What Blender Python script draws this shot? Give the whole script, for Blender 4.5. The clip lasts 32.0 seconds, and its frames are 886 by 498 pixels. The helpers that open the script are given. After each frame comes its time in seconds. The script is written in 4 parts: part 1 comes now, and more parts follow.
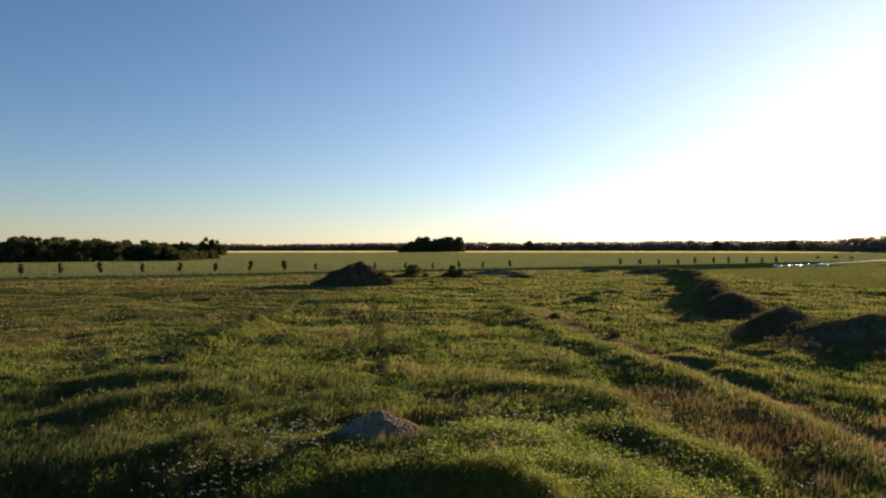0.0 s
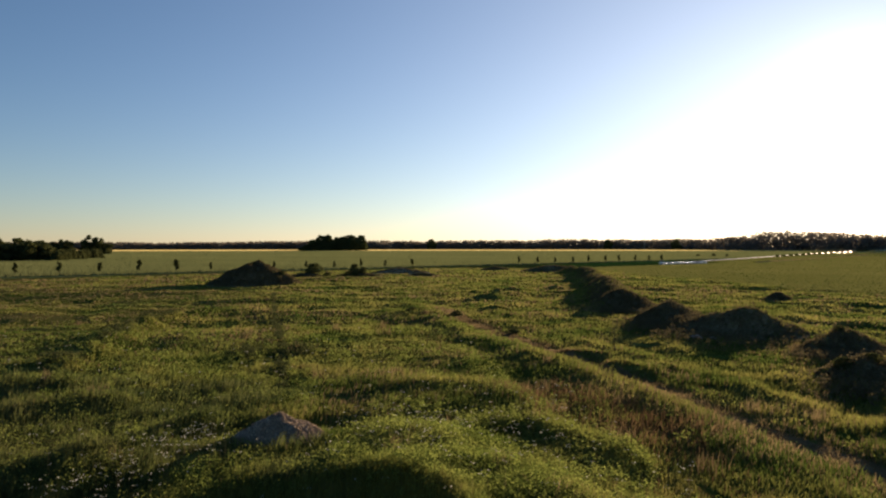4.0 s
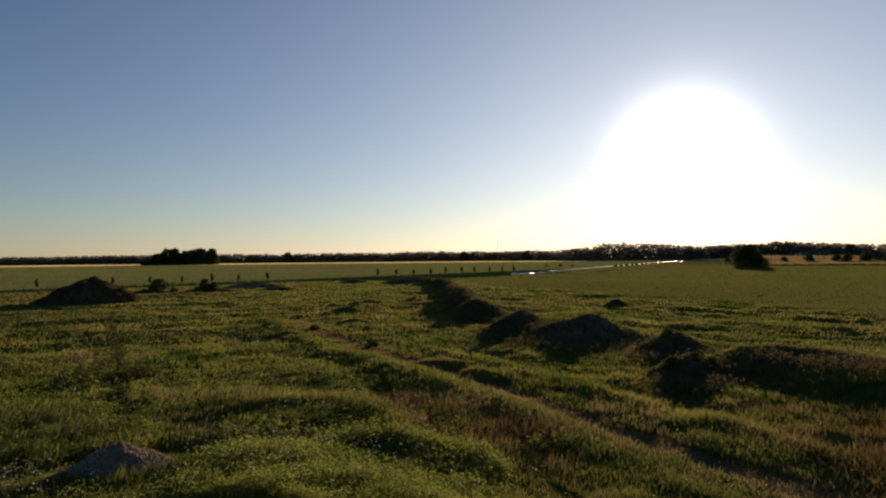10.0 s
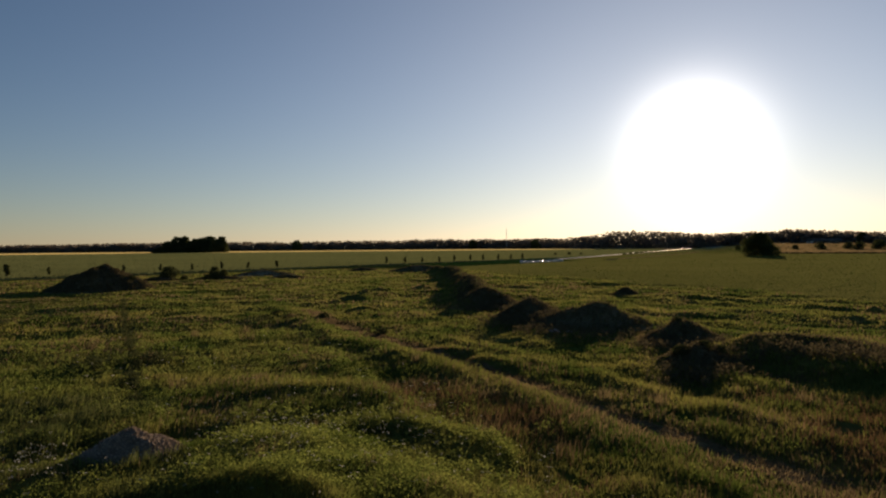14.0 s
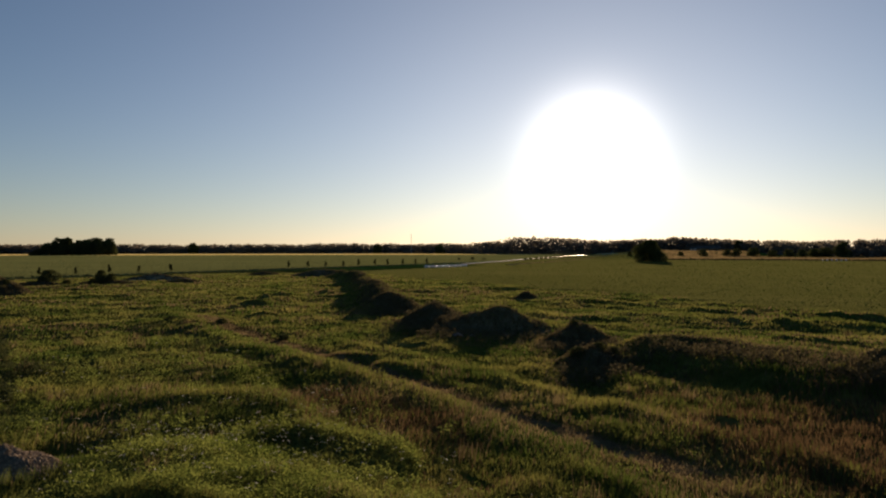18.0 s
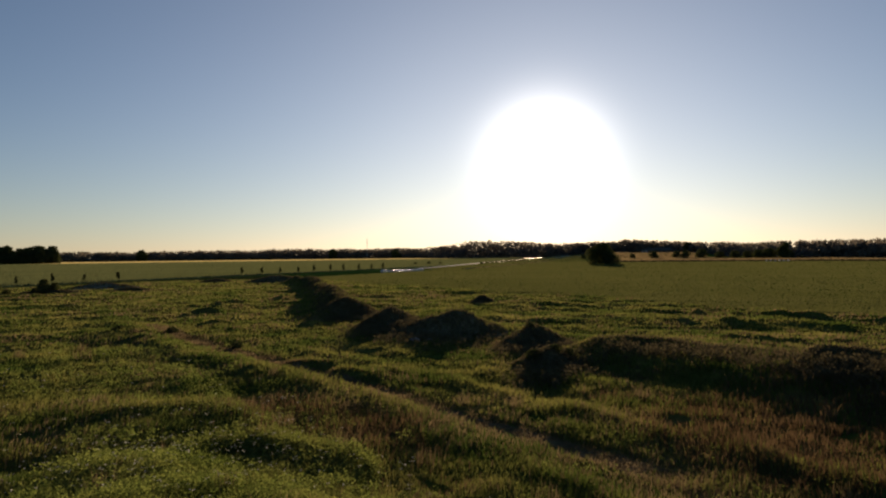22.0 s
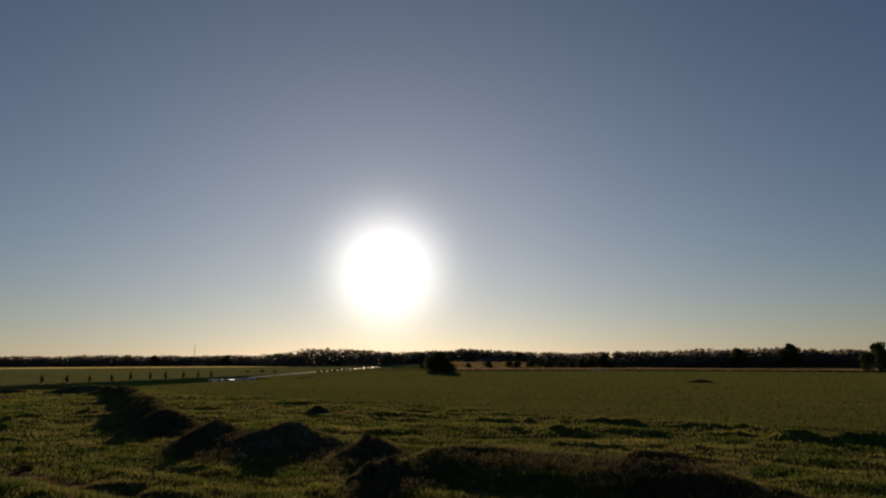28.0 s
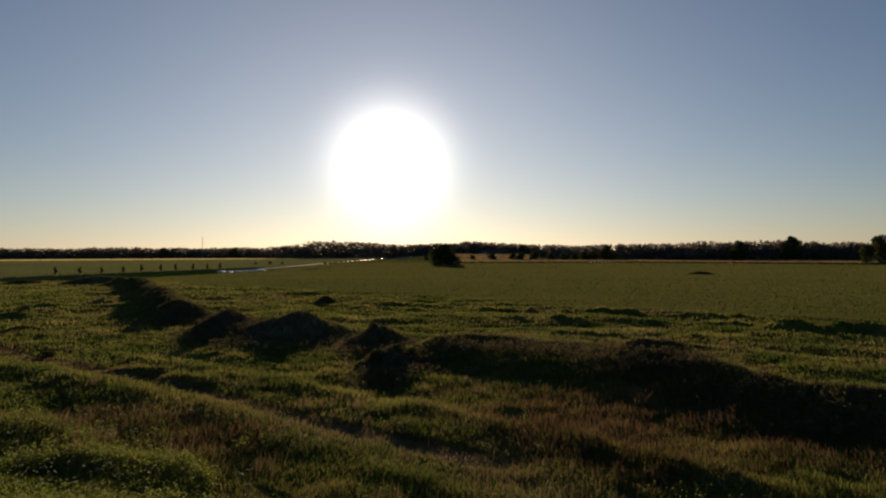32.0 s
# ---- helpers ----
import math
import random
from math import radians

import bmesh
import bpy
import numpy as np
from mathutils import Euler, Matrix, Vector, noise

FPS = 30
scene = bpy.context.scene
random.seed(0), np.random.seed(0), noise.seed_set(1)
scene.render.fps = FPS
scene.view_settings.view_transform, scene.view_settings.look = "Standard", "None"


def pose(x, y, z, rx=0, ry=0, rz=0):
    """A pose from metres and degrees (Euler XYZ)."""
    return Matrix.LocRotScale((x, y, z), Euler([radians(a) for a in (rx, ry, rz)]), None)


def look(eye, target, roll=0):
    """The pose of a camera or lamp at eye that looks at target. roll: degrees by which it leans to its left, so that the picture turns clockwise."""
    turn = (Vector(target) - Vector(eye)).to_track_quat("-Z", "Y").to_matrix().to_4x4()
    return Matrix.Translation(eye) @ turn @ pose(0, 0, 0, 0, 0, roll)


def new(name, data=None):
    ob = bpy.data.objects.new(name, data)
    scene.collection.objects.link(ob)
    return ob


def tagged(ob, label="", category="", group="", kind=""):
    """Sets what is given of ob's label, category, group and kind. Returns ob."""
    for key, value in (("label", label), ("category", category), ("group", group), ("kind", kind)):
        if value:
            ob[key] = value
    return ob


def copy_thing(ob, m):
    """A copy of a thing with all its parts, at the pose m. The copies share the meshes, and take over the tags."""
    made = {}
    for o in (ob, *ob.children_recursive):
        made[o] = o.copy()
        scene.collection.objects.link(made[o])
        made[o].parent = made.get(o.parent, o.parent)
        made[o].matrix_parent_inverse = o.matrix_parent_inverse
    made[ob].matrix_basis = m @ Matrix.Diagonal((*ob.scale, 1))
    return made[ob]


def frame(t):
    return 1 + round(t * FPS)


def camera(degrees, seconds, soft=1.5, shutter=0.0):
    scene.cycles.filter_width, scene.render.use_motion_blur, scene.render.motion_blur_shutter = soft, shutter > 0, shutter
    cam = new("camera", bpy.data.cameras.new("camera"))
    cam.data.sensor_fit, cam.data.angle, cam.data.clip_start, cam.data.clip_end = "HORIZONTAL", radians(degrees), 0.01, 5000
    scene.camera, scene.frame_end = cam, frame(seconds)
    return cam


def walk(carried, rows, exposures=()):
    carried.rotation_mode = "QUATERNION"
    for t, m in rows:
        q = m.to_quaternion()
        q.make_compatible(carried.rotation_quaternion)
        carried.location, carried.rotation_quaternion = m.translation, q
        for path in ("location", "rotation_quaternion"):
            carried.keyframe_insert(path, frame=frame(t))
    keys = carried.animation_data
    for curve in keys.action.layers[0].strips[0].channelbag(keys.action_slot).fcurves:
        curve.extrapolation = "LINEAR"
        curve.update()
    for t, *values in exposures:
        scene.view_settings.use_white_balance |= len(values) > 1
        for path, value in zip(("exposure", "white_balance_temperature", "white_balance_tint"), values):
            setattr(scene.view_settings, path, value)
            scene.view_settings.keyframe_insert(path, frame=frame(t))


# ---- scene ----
# ---------------------------------------------------------------- camera
EYE = 6.0  # eye height over the meadow: a person on top of an earth heap
cam = camera(68.0, 32.0, soft=2.2)

# seconds, yaw, pitch, roll
TURNS = [
    (0, 0.00, 0.00, 0.00),
    (0.5, 0.98, -0.46, -0.09),
    (1, 1.06, -0.24, -0.06),
    (1.5, 1.05, -0.14, -0.25),
    (2, 1.13, -0.39, -0.06),
    (2.5, 1.19, -0.56, -0.02),
    (3, 1.52, -1.03, -0.15),
    (3.1, 1.39, -1.17, -0.18),
    (3.2, -0.61, -1.02, -0.21),
    (3.3, -1.83, -0.59, -0.25),
    (3.4, -4.38, -0.42, -0.28),
    (3.5, -6.70, -0.14, -0.31),
    (3.6, -8.02, -0.25, -0.24),
    (3.7, -8.30, -0.47, -0.18),
    (3.8, -8.79, -0.47, -0.11),
    (3.9, -8.39, -0.04, -0.05),
    (4, -8.50, -0.14, 0.02),
    (4.5, -8.57, -0.36, -0.15),
    (6.5, -8.17, 0.19, -0.16),
    (7, -8.98, -0.01, 0.17),
    (7.1, -9.00, -0.22, 0.23),
    (7.2, -10.19, 0.05, 0.30),
    (7.3, -13.09, -0.11, 0.36),
    (7.4, -15.72, -0.06, 0.43),
    (7.5, -18.81, 0.06, 0.49),
    (7.6, -20.60, -0.08, 0.44),
    (7.7, -20.78, 0.22, 0.38),
    (7.8, -20.54, 0.16, 0.33),
    (7.9, -20.47, 0.10, 0.27),
    (8, -20.35, 0.49, 0.22),
    (8.5, -20.36, 0.45, 0.20),
    (9, -20.43, 0.72, 0.04),
    (9.5, -20.40, 0.74, 0.07),
    (10, -20.77, 0.90, 0.51),
    (10.1, -20.45, 1.19, 0.54),
    (10.2, -20.33, 1.08, 0.57),
    (10.3, -20.67, 1.53, 0.61),
    (10.4, -20.34, 3.05, 0.64),
    (10.5, -20.41, 5.18, 0.67),
    (10.6, -20.50, 6.94, 0.61),
    (10.7, -20.54, 7.90, 0.55),
    (10.8, -20.60, 8.09, 0.49),
    (10.9, -20.65, 8.20, 0.43),
    (11, -20.89, 8.52, 0.37),
    (11.5, -20.74, 8.89, 0.42),
    (12, -20.36, 9.23, 0.20),
    (12.5, -20.40, 9.49, 0.35),
    (13, -20.39, 9.37, 0.49),
    (13.1, -20.32, 8.76, 0.50),
    (13.2, -20.73, 6.63, 0.52),
    (13.3, -20.56, 3.43, 0.53),
    (13.4, -20.40, 0.57, 0.55),
    (13.5, -19.93, -0.23, 0.56),
    (15.5, -20.54, 0.29, 0.16),
    (16, -20.57, 0.13, 0.21),
    (16.1, -20.55, 0.20, 0.25),
    (16.2, -20.97, 0.13, 0.28),
    (16.3, -22.06, -0.02, 0.32),
    (16.4, -24.26, -0.11, 0.35),
    (16.5, -26.80, -0.13, 0.39),
    (17, -27.94, 0.33, -0.15),
    (17.5, -27.81, 0.26, 0.09),
    (18, -28.32, 0.21, 0.05),
    (18.5, -28.17, 0.14, 0.13),
    (19, -28.40, 0.21, 0.18),
    (19.1, -28.36, 0.14, 0.22),
    (19.2, -28.29, 0.15, 0.25),
    (19.3, -28.36, 0.17, 0.29),
    (19.4, -29.27, 0.18, 0.32),
    (19.5, -30.63, 0.38, 0.36),
    (19.6, -32.33, 0.65, 0.35),
    (19.7, -33.07, 0.49, 0.33),
    (19.8, -33.14, 0.40, 0.32),
    (19.9, -33.14, 0.39, 0.30),
    (20, -33.07, 0.49, 0.29),
    (20.5, -33.15, 0.49, 0.12),
    (21, -32.76, 0.47, 0.22),
    (21.5, -32.41, 0.47, 0.24),
    (22, -32.13, 0.57, 0.66),
    (22.1, -32.12, 0.56, 0.66),
    (22.2, -32.27, 0.41, 0.67),
    (22.3, -32.41, 0.41, 0.67),
    (22.4, -33.03, 0.46, 0.68),
    (22.5, -35.73, 0.50, 0.68),
    (22.6, -38.85, 0.66, 0.61),
    (22.7, -42.53, 0.76, 0.54),
    (22.8, -44.10, 0.53, 0.47),
    (22.9, -44.39, 0.17, 0.40),
    (23, -44.97, 0.31, 0.33),
    (23.5, -45.10, -0.41, 0.27),
    (24, -44.96, -0.13, 0.07),
    (24.5, -45.14, -0.05, 0.35),
    (25, -45.19, -0.09, 0.34),
    (25.5, -45.75, 0.40, -0.17),
    (25.6, -45.43, 2.21, -0.09),
    (25.7, -45.22, 4.20, -0.02),
    (25.8, -45.43, 5.83, 0.06),
    (25.9, -45.29, 6.82, 0.13),
    (26, -45.14, 7.92, 0.21),
    (26.1, -45.14, 9.19, 0.27),
    (26.2, -45.28, 9.39, 0.33),
    (26.3, -45.42, 9.66, 0.39),
    (26.4, -45.41, 9.65, 0.45),
    (26.5, -45.61, 9.51, 0.51),
    (28.5, -46.05, 9.87, 0.31),
    (29, -45.94, 9.80, 0.56),
    (29.1, -46.00, 9.63, 0.54),
    (29.2, -46.14, 8.44, 0.53),
    (29.3, -46.07, 6.90, 0.51),
    (29.4, -46.15, 4.70, 0.50),
    (29.5, -46.09, 3.05, 0.48),
    (29.6, -46.01, 1.87, 0.47),
    (29.7, -45.94, 1.10, 0.46),
    (29.8, -45.87, 0.69, 0.45),
    (29.9, -45.80, 0.57, 0.44),
    (30, -45.68, 0.30, 0.43),
    (30.5, -45.41, 0.26, 0.18),
    (31, -45.82, 0.37, 0.25),
    (31.5, -45.54, 0.37, 0.28),
    (32, -45.65, 0.52, 0.26),
]
EXPOSURES = [  # seconds, stops, white balance
    (0, 1.71, 6750, 12), (3, 1.71, 6750, 12), (3.6, 1.59, 7000, 12), (4.5, 1.49, 7000, 12), (7, 1.41, 7000, 12), (7.7, 1.31, 7200, 13), (8.1, 0.95, 7200, 13), (10, 0.83, 7200, 13), (10.6, 0.74, 7200, 13), (11.2, 0.47, 7200, 13), (13.1, 0.3, 7200, 13), (13.6, 0.58, 7200, 13), (15.5, 0.72, 7200, 13), (19, 0.72, 7200, 13), (22.3, 0.71, 7200, 13), (23, 0.53, 7200, 13), (25.5, 0.48, 7200, 13), (25.8, 0.4, 7200, 13), (26.2, 0.17, 7200, 13), (28.5, -0.05, 7200, 13), (29.2, -0.02, 7200, 13), (29.8, 0.22, 7200, 13), (32, 0.37, 7200, 13),
]
walk(cam, [(t, pose(0, 0, EYE, 90 + p, r, y)) for t, y, p, r in TURNS], EXPOSURES)

# ---------------------------------------------------------------- light
SUN_AZ, SUN_EL = 41.1, 8.1  # degrees to the right of straight ahead, and up
to_sun = Vector((math.sin(radians(SUN_AZ)) * math.cos(radians(SUN_EL)),
                 math.cos(radians(SUN_AZ)) * math.cos(radians(SUN_EL)), math.sin(radians(SUN_EL))))
sun_data = bpy.data.lights.new("sun", "SUN")
sun_data.energy, sun_data.angle, sun_data.color = 4.7, radians(0.53), (1.0, 0.755, 0.52)
sun = new("sun", sun_data)
sun.matrix_world = look(to_sun * 200, (0, 0, 0))

world = bpy.data.worlds.new("world")
scene.world = world
world.use_nodes = True
wn, wl = world.node_tree.nodes, world.node_tree.links
wn.clear()
sky = wn.new("ShaderNodeTexSky")
sky.sky_type, sky.sun_disc = "NISHITA", False
sky.sun_elevation, sky.sun_rotation = radians(SUN_EL), radians(SUN_AZ)
sky.altitude, sky.air_density, sky.dust_density, sky.ozone_density = 50, 1.0, 0.12, 4.6
back = wn.new("ShaderNodeBackground")
back.inputs["Strength"].default_value = 0.05
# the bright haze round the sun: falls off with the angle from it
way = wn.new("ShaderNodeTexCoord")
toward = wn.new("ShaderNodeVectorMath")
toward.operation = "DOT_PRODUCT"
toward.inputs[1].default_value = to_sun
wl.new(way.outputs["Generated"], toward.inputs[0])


def wmath(op, a, b=None):
    n = wn.new("ShaderNodeMath")
    n.operation = op
    for i, v in enumerate((a, b)):
        if v is None:
            continue
        if isinstance(v, (int, float)):
            n.inputs[i].default_value = v
        else:
            wl.new(v, n.inputs[i])
    return n.outputs[0]


def wtint(colour, value):
    n = wn.new("ShaderNodeVectorMath")
    n.operation = "SCALE"
    n.inputs[0].default_value = colour
    wl.new(value, n.inputs["Scale"])
    return n.outputs[0]


def wadd(a, b):
    n = wn.new("ShaderNodeVectorMath")
    n.operation = "ADD"
    wl.new(a, n.inputs[0])
    wl.new(b, n.inputs[1])
    return n


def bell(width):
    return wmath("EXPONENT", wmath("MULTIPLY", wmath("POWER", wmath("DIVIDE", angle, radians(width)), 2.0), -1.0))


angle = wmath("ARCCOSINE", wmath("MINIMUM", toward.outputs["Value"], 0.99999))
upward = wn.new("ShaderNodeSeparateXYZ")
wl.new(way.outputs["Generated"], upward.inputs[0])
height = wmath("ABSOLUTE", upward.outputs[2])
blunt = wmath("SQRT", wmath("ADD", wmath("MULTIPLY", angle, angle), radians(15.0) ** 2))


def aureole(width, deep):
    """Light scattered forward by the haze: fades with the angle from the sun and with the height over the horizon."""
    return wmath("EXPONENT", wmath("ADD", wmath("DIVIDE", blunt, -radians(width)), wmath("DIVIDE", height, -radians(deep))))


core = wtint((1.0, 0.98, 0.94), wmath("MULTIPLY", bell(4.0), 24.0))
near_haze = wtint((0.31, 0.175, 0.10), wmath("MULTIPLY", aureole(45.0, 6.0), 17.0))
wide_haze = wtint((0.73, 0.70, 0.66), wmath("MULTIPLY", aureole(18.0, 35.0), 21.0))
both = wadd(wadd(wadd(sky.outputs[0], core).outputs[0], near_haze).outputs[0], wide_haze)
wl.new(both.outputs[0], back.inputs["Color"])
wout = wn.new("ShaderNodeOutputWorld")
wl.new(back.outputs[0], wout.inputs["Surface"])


# ---------------------------------------------------------------- materials
def material(name):
    m = bpy.data.materials.new(name)
    m.use_nodes = True
    m.node_tree.nodes.clear()
    return m, m.node_tree.nodes, m.node_tree.links


def put(nodes, links, kind, **values):
    n = nodes.new(kind)
    for k, v in values.items():
        sock = n.inputs[int(k[1:])] if k[0] == "i" and k[1:].isdigit() else n.inputs[k.replace("_", " ")]
        if hasattr(v, "links") and hasattr(v, "node"):
            links.new(v, sock)
        else:
            sock.default_value = v
    return n


def ramp(nodes, links, fac, stops):
    n = nodes.new("ShaderNodeValToRGB")
    links.new(fac, n.inputs[0])
    e = n.color_ramp.elements
    while len(e) < len(stops):
        e.new(0.5)
    for el, (p, c) in zip(e, stops):
        el.position, el.color = p, (*c, 1)
    return n.outputs[0]


def noise_at(nodes, links, vec, scale, detail=4, rough=0.55):
    n = put(nodes, links, "ShaderNodeTexNoise", Vector=vec, Scale=scale, Detail=detail, Roughness=rough)
    return n.outputs[0]


def mixc(nodes, links, fac, a, b, mode="MIX"):
    n = nodes.new("ShaderNodeMix")
    n.data_type, n.blend_type = "RGBA", mode
    for sock, v in ((n.inputs[0], fac), (n.inputs[6], a), (n.inputs[7], b)):
        if hasattr(v, "node"):
            links.new(v, sock)
        else:
            sock.default_value = v if isinstance(v, (int, float)) else (*v, 1)
    return n.outputs[2]


def mth(nodes, links, op, a, b=0.0, clamp=False):
    n = nodes.new("ShaderNodeMath")
    n.operation, n.use_clamp = op, clamp
    for i, v in enumerate((a, b)):
        if hasattr(v, "node"):
            links.new(v, n.inputs[i])
        else:
            n.inputs[i].default_value = v
    return n.outputs[0]


def finish(m, nodes, links, shader):
    links.new(shader, put(nodes, links, "ShaderNodeOutputMaterial").inputs[0])
    return m


def surface(name, stops, scale, rough=0.9, bump=0.3, bump_scale=None, metal=0.0, spec=0.05):
    """A rough surface whose colour runs through stops by noise at one scale, and by finer noise at another."""
    m, n, l = material(name)
    pos = put(n, l, "ShaderNodeNewGeometry").outputs["Position"]
    big = noise_at(n, l, pos, scale)
    col = ramp(n, l, big, stops)
    fine = noise_at(n, l, pos, (bump_scale or scale * 8), 3)
    col = mixc(n, l, 0.45, col, ramp(n, l, fine, [(0.3, (0.55, 0.55, 0.55)), (0.7, (1.25, 1.25, 1.25))]), "MULTIPLY")
    b = put(n, l, "ShaderNodeBump", Strength=bump, Distance=0.05, Height=fine)
    if spec <= 0.05 and metal == 0.0:
        return finish(m, n, l, put(n, l, "ShaderNodeBsdfDiffuse", Color=col, Roughness=0.9, Normal=b.outputs[0]).outputs[0])
    p = put(n, l, "ShaderNodeBsdfPrincipled", Base_Color=col, Roughness=rough, Metallic=metal, Normal=b.outputs[0])
    p.inputs["Specular IOR Level"].default_value = spec
    return finish(m, n, l, p.outputs[0])


def leafy(name, dark, light, scale=0.15, through_light=0.4, single=0.55, patchy=0.9):
    """Leaves or blades: colour differs from piece to piece and from patch to patch, and light shines through."""
    m, n, l = material(name)
    geo = put(n, l, "ShaderNodeNewGeometry")
    patch = noise_at(n, l, geo.outputs["Position"], scale, 3)
    f = mth(n, l, "ADD", mth(n, l, "MULTIPLY", geo.outputs["Random Per Island"], single),
            mth(n, l, "MULTIPLY", mth(n, l, "SUBTRACT", patch, 0.25 if patchy < 1 else 0.38), patchy), True)
    col = ramp(n, l, f, [(0.1, dark), (0.9, light)])
    d = put(n, l, "ShaderNodeBsdfDiffuse", Color=col)
    t = put(n, l, "ShaderNodeBsdfTranslucent", Color=col)
    mix = put(n, l, "ShaderNodeMixShader", i0=through_light, i1=d.outputs[0], i2=t.outputs[0])
    return finish(m, n, l, mix.outputs[0])


def line_mask(n, l, pos, a, b, c, soft):
    """0 to 1 across the line a*x + b*y = c, over soft metres."""
    d = put(n, l, "ShaderNodeVectorMath")
    d.operation = "DOT_PRODUCT"
    l.new(pos, d.inputs[0])
    d.inputs[1].default_value = (a, b, 0)
    return mth(n, l, "ADD", mth(n, l, "MULTIPLY", mth(n, l, "SUBTRACT", d.outputs["Value"], c), 1 / soft), 0.5, True)


def ground_material():
    m, n, l = material("meadow_and_fields")
    pos = put(n, l, "ShaderNodeNewGeometry").outputs["Position"]
    warp = noise_at(n, l, pos, 0.12, 4)
    fine = noise_at(n, l, pos, 2.5, 5)
    mid = noise_at(n, l, pos, 0.45, 4)
    meadow = ramp(n, l, mid, [(0.3, (0.045, 0.065, 0.012)), (0.5, (0.085, 0.10, 0.02)), (0.7, (0.15, 0.13, 0.035))])
    meadow = mixc(n, l, ramp(n, l, warp, [(0.45, (0, 0, 0)), (0.65, (0.6, 0.6, 0.6))]), meadow, (0.16, 0.12, 0.045))
    # smooth young crop beyond the rough ground to the right
    young = ramp(n, l, noise_at(n, l, pos, 0.05, 4), [(0.3, (0.075, 0.12, 0.018)), (0.7, (0.13, 0.16, 0.03))])
    edge = mth(n, l, "MULTIPLY", mth(n, l, "SUBTRACT", noise_at(n, l, pos, 0.06, 2), 0.5), 22.0)
    side = put(n, l, "ShaderNodeSeparateXYZ", i0=pos)
    wavy = put(n, l, "ShaderNodeCombineXYZ", X=mth(n, l, "ADD", side.outputs[0], edge), Y=side.outputs[1], Z=0.0).outputs[0]
    col = mixc(n, l, line_mask(n, l, wavy, 1, 0, 68, 8), meadow, young)
    # blue-green corn beyond the lane
    corn = ramp(n, l, noise_at(n, l, pos, 0.02, 4), [(0.3, (0.10, 0.14, 0.055)), (0.7, (0.14, 0.175, 0.075))])
    col = mixc(n, l, line_mask(n, l, pos, -0.55, 0.835, 152, 3), col, corn)
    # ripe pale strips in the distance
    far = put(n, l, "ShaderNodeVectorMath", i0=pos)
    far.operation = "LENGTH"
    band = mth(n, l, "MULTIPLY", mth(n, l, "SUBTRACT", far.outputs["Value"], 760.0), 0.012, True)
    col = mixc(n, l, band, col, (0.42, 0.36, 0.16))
    col = mixc(n, l, 0.5, col, ramp(n, l, fine, [(0.3, (0.5, 0.5, 0.5)), (0.7, (1.3, 1.3, 1.3))]), "MULTIPLY")
    b = put(n, l, "ShaderNodeBump", Strength=0.6, Distance=0.12, Height=fine)
    d = put(n, l, "ShaderNodeBsdfDiffuse", Color=col, Roughness=1.0, Normal=b.outputs[0])
    return finish(m, n, l, d.outputs[0])


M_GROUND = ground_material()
M_SOIL = surface("overgrown_soil", [(0.3, (0.10, 0.088, 0.05)), (0.5, (0.145, 0.122, 0.07)), (0.7, (0.20, 0.165, 0.10))], 0.9, bump=0.8)
M_SAND = surface("pale_sand", [(0.3, (0.32, 0.26, 0.17)), (0.7, (0.46, 0.38, 0.26))], 1.2, bump=0.5)
M_GRAVEL = surface("grey_gravel", [(0.3, (0.145, 0.11, 0.076)), (0.7, (0.26, 0.205, 0.15))], 3.0, bump=0.9, bump_scale=22)
M_PEBBLE = leafy("pebble", (0.10, 0.077, 0.056), (0.36, 0.285, 0.21), 2.0, 0.0, 0.8)
M_HERB = leafy("herb_leaf", (0.09, 0.13, 0.028), (0.23, 0.25, 0.068), 0.4, 0.5, 0.4)
M_STONE = surface("field_stone", [(0.3, (0.20, 0.18, 0.16)), (0.7, (0.34, 0.31, 0.28))], 2.0, bump=0.5)
M_TRACK = surface("dry_track", [(0.3, (0.10, 0.066, 0.034)), (0.7, (0.22, 0.15, 0.078))], 0.8, bump=1.0)
M_ROAD = surface("worn_asphalt", [(0.3, (0.13, 0.115, 0.09)), (0.7, (0.18, 0.16, 0.13))], 0.3, rough=0.42, bump=0.04, spec=0.45)
M_DIRT = surface("pale_dirt", [(0.3, (0.16, 0.135, 0.10)), (0.7, (0.24, 0.205, 0.155))], 0.4, bump=0.3)
M_GRASS = leafy("grass_blade", (0.060, 0.092, 0.020), (0.216, 0.204, 0.060), 0.2, 0.47, 0.2, 2.4)
M_CROP = leafy("crop_blade", (0.075, 0.085, 0.027), (0.110, 0.114, 0.042), 0.03, 0.4, 0.25)
M_CORN = leafy("corn_blade", (0.075, 0.092, 0.040), (0.115, 0.13, 0.060), 0.015, 0.4, 0.25)
M_RIPE = leafy("ripe_corn_blade", (0.34, 0.28, 0.12), (0.48, 0.41, 0.20), 0.01, 0.5)
M_SEED = leafy("dry_seed_grass", (0.11, 0.084, 0.044), (0.215, 0.166, 0.09), 0.25, 0.5, 0.25, 2.0)
M_RUST = leafy("rusty_seed_grass", (0.075, 0.05, 0.026), (0.155, 0.105, 0.055), 0.4, 0.45, 0.4, 1.6)
M_LUSH = leafy("lush_grass_blade", (0.042, 0.066, 0.022), (0.15, 0.152, 0.056), 0.3, 0.45, 0.4, 1.6)
M_WEED = leafy("weed_leaf", (0.085, 0.072, 0.04), (0.165, 0.14, 0.078), 0.5, 0.3, 0.2)
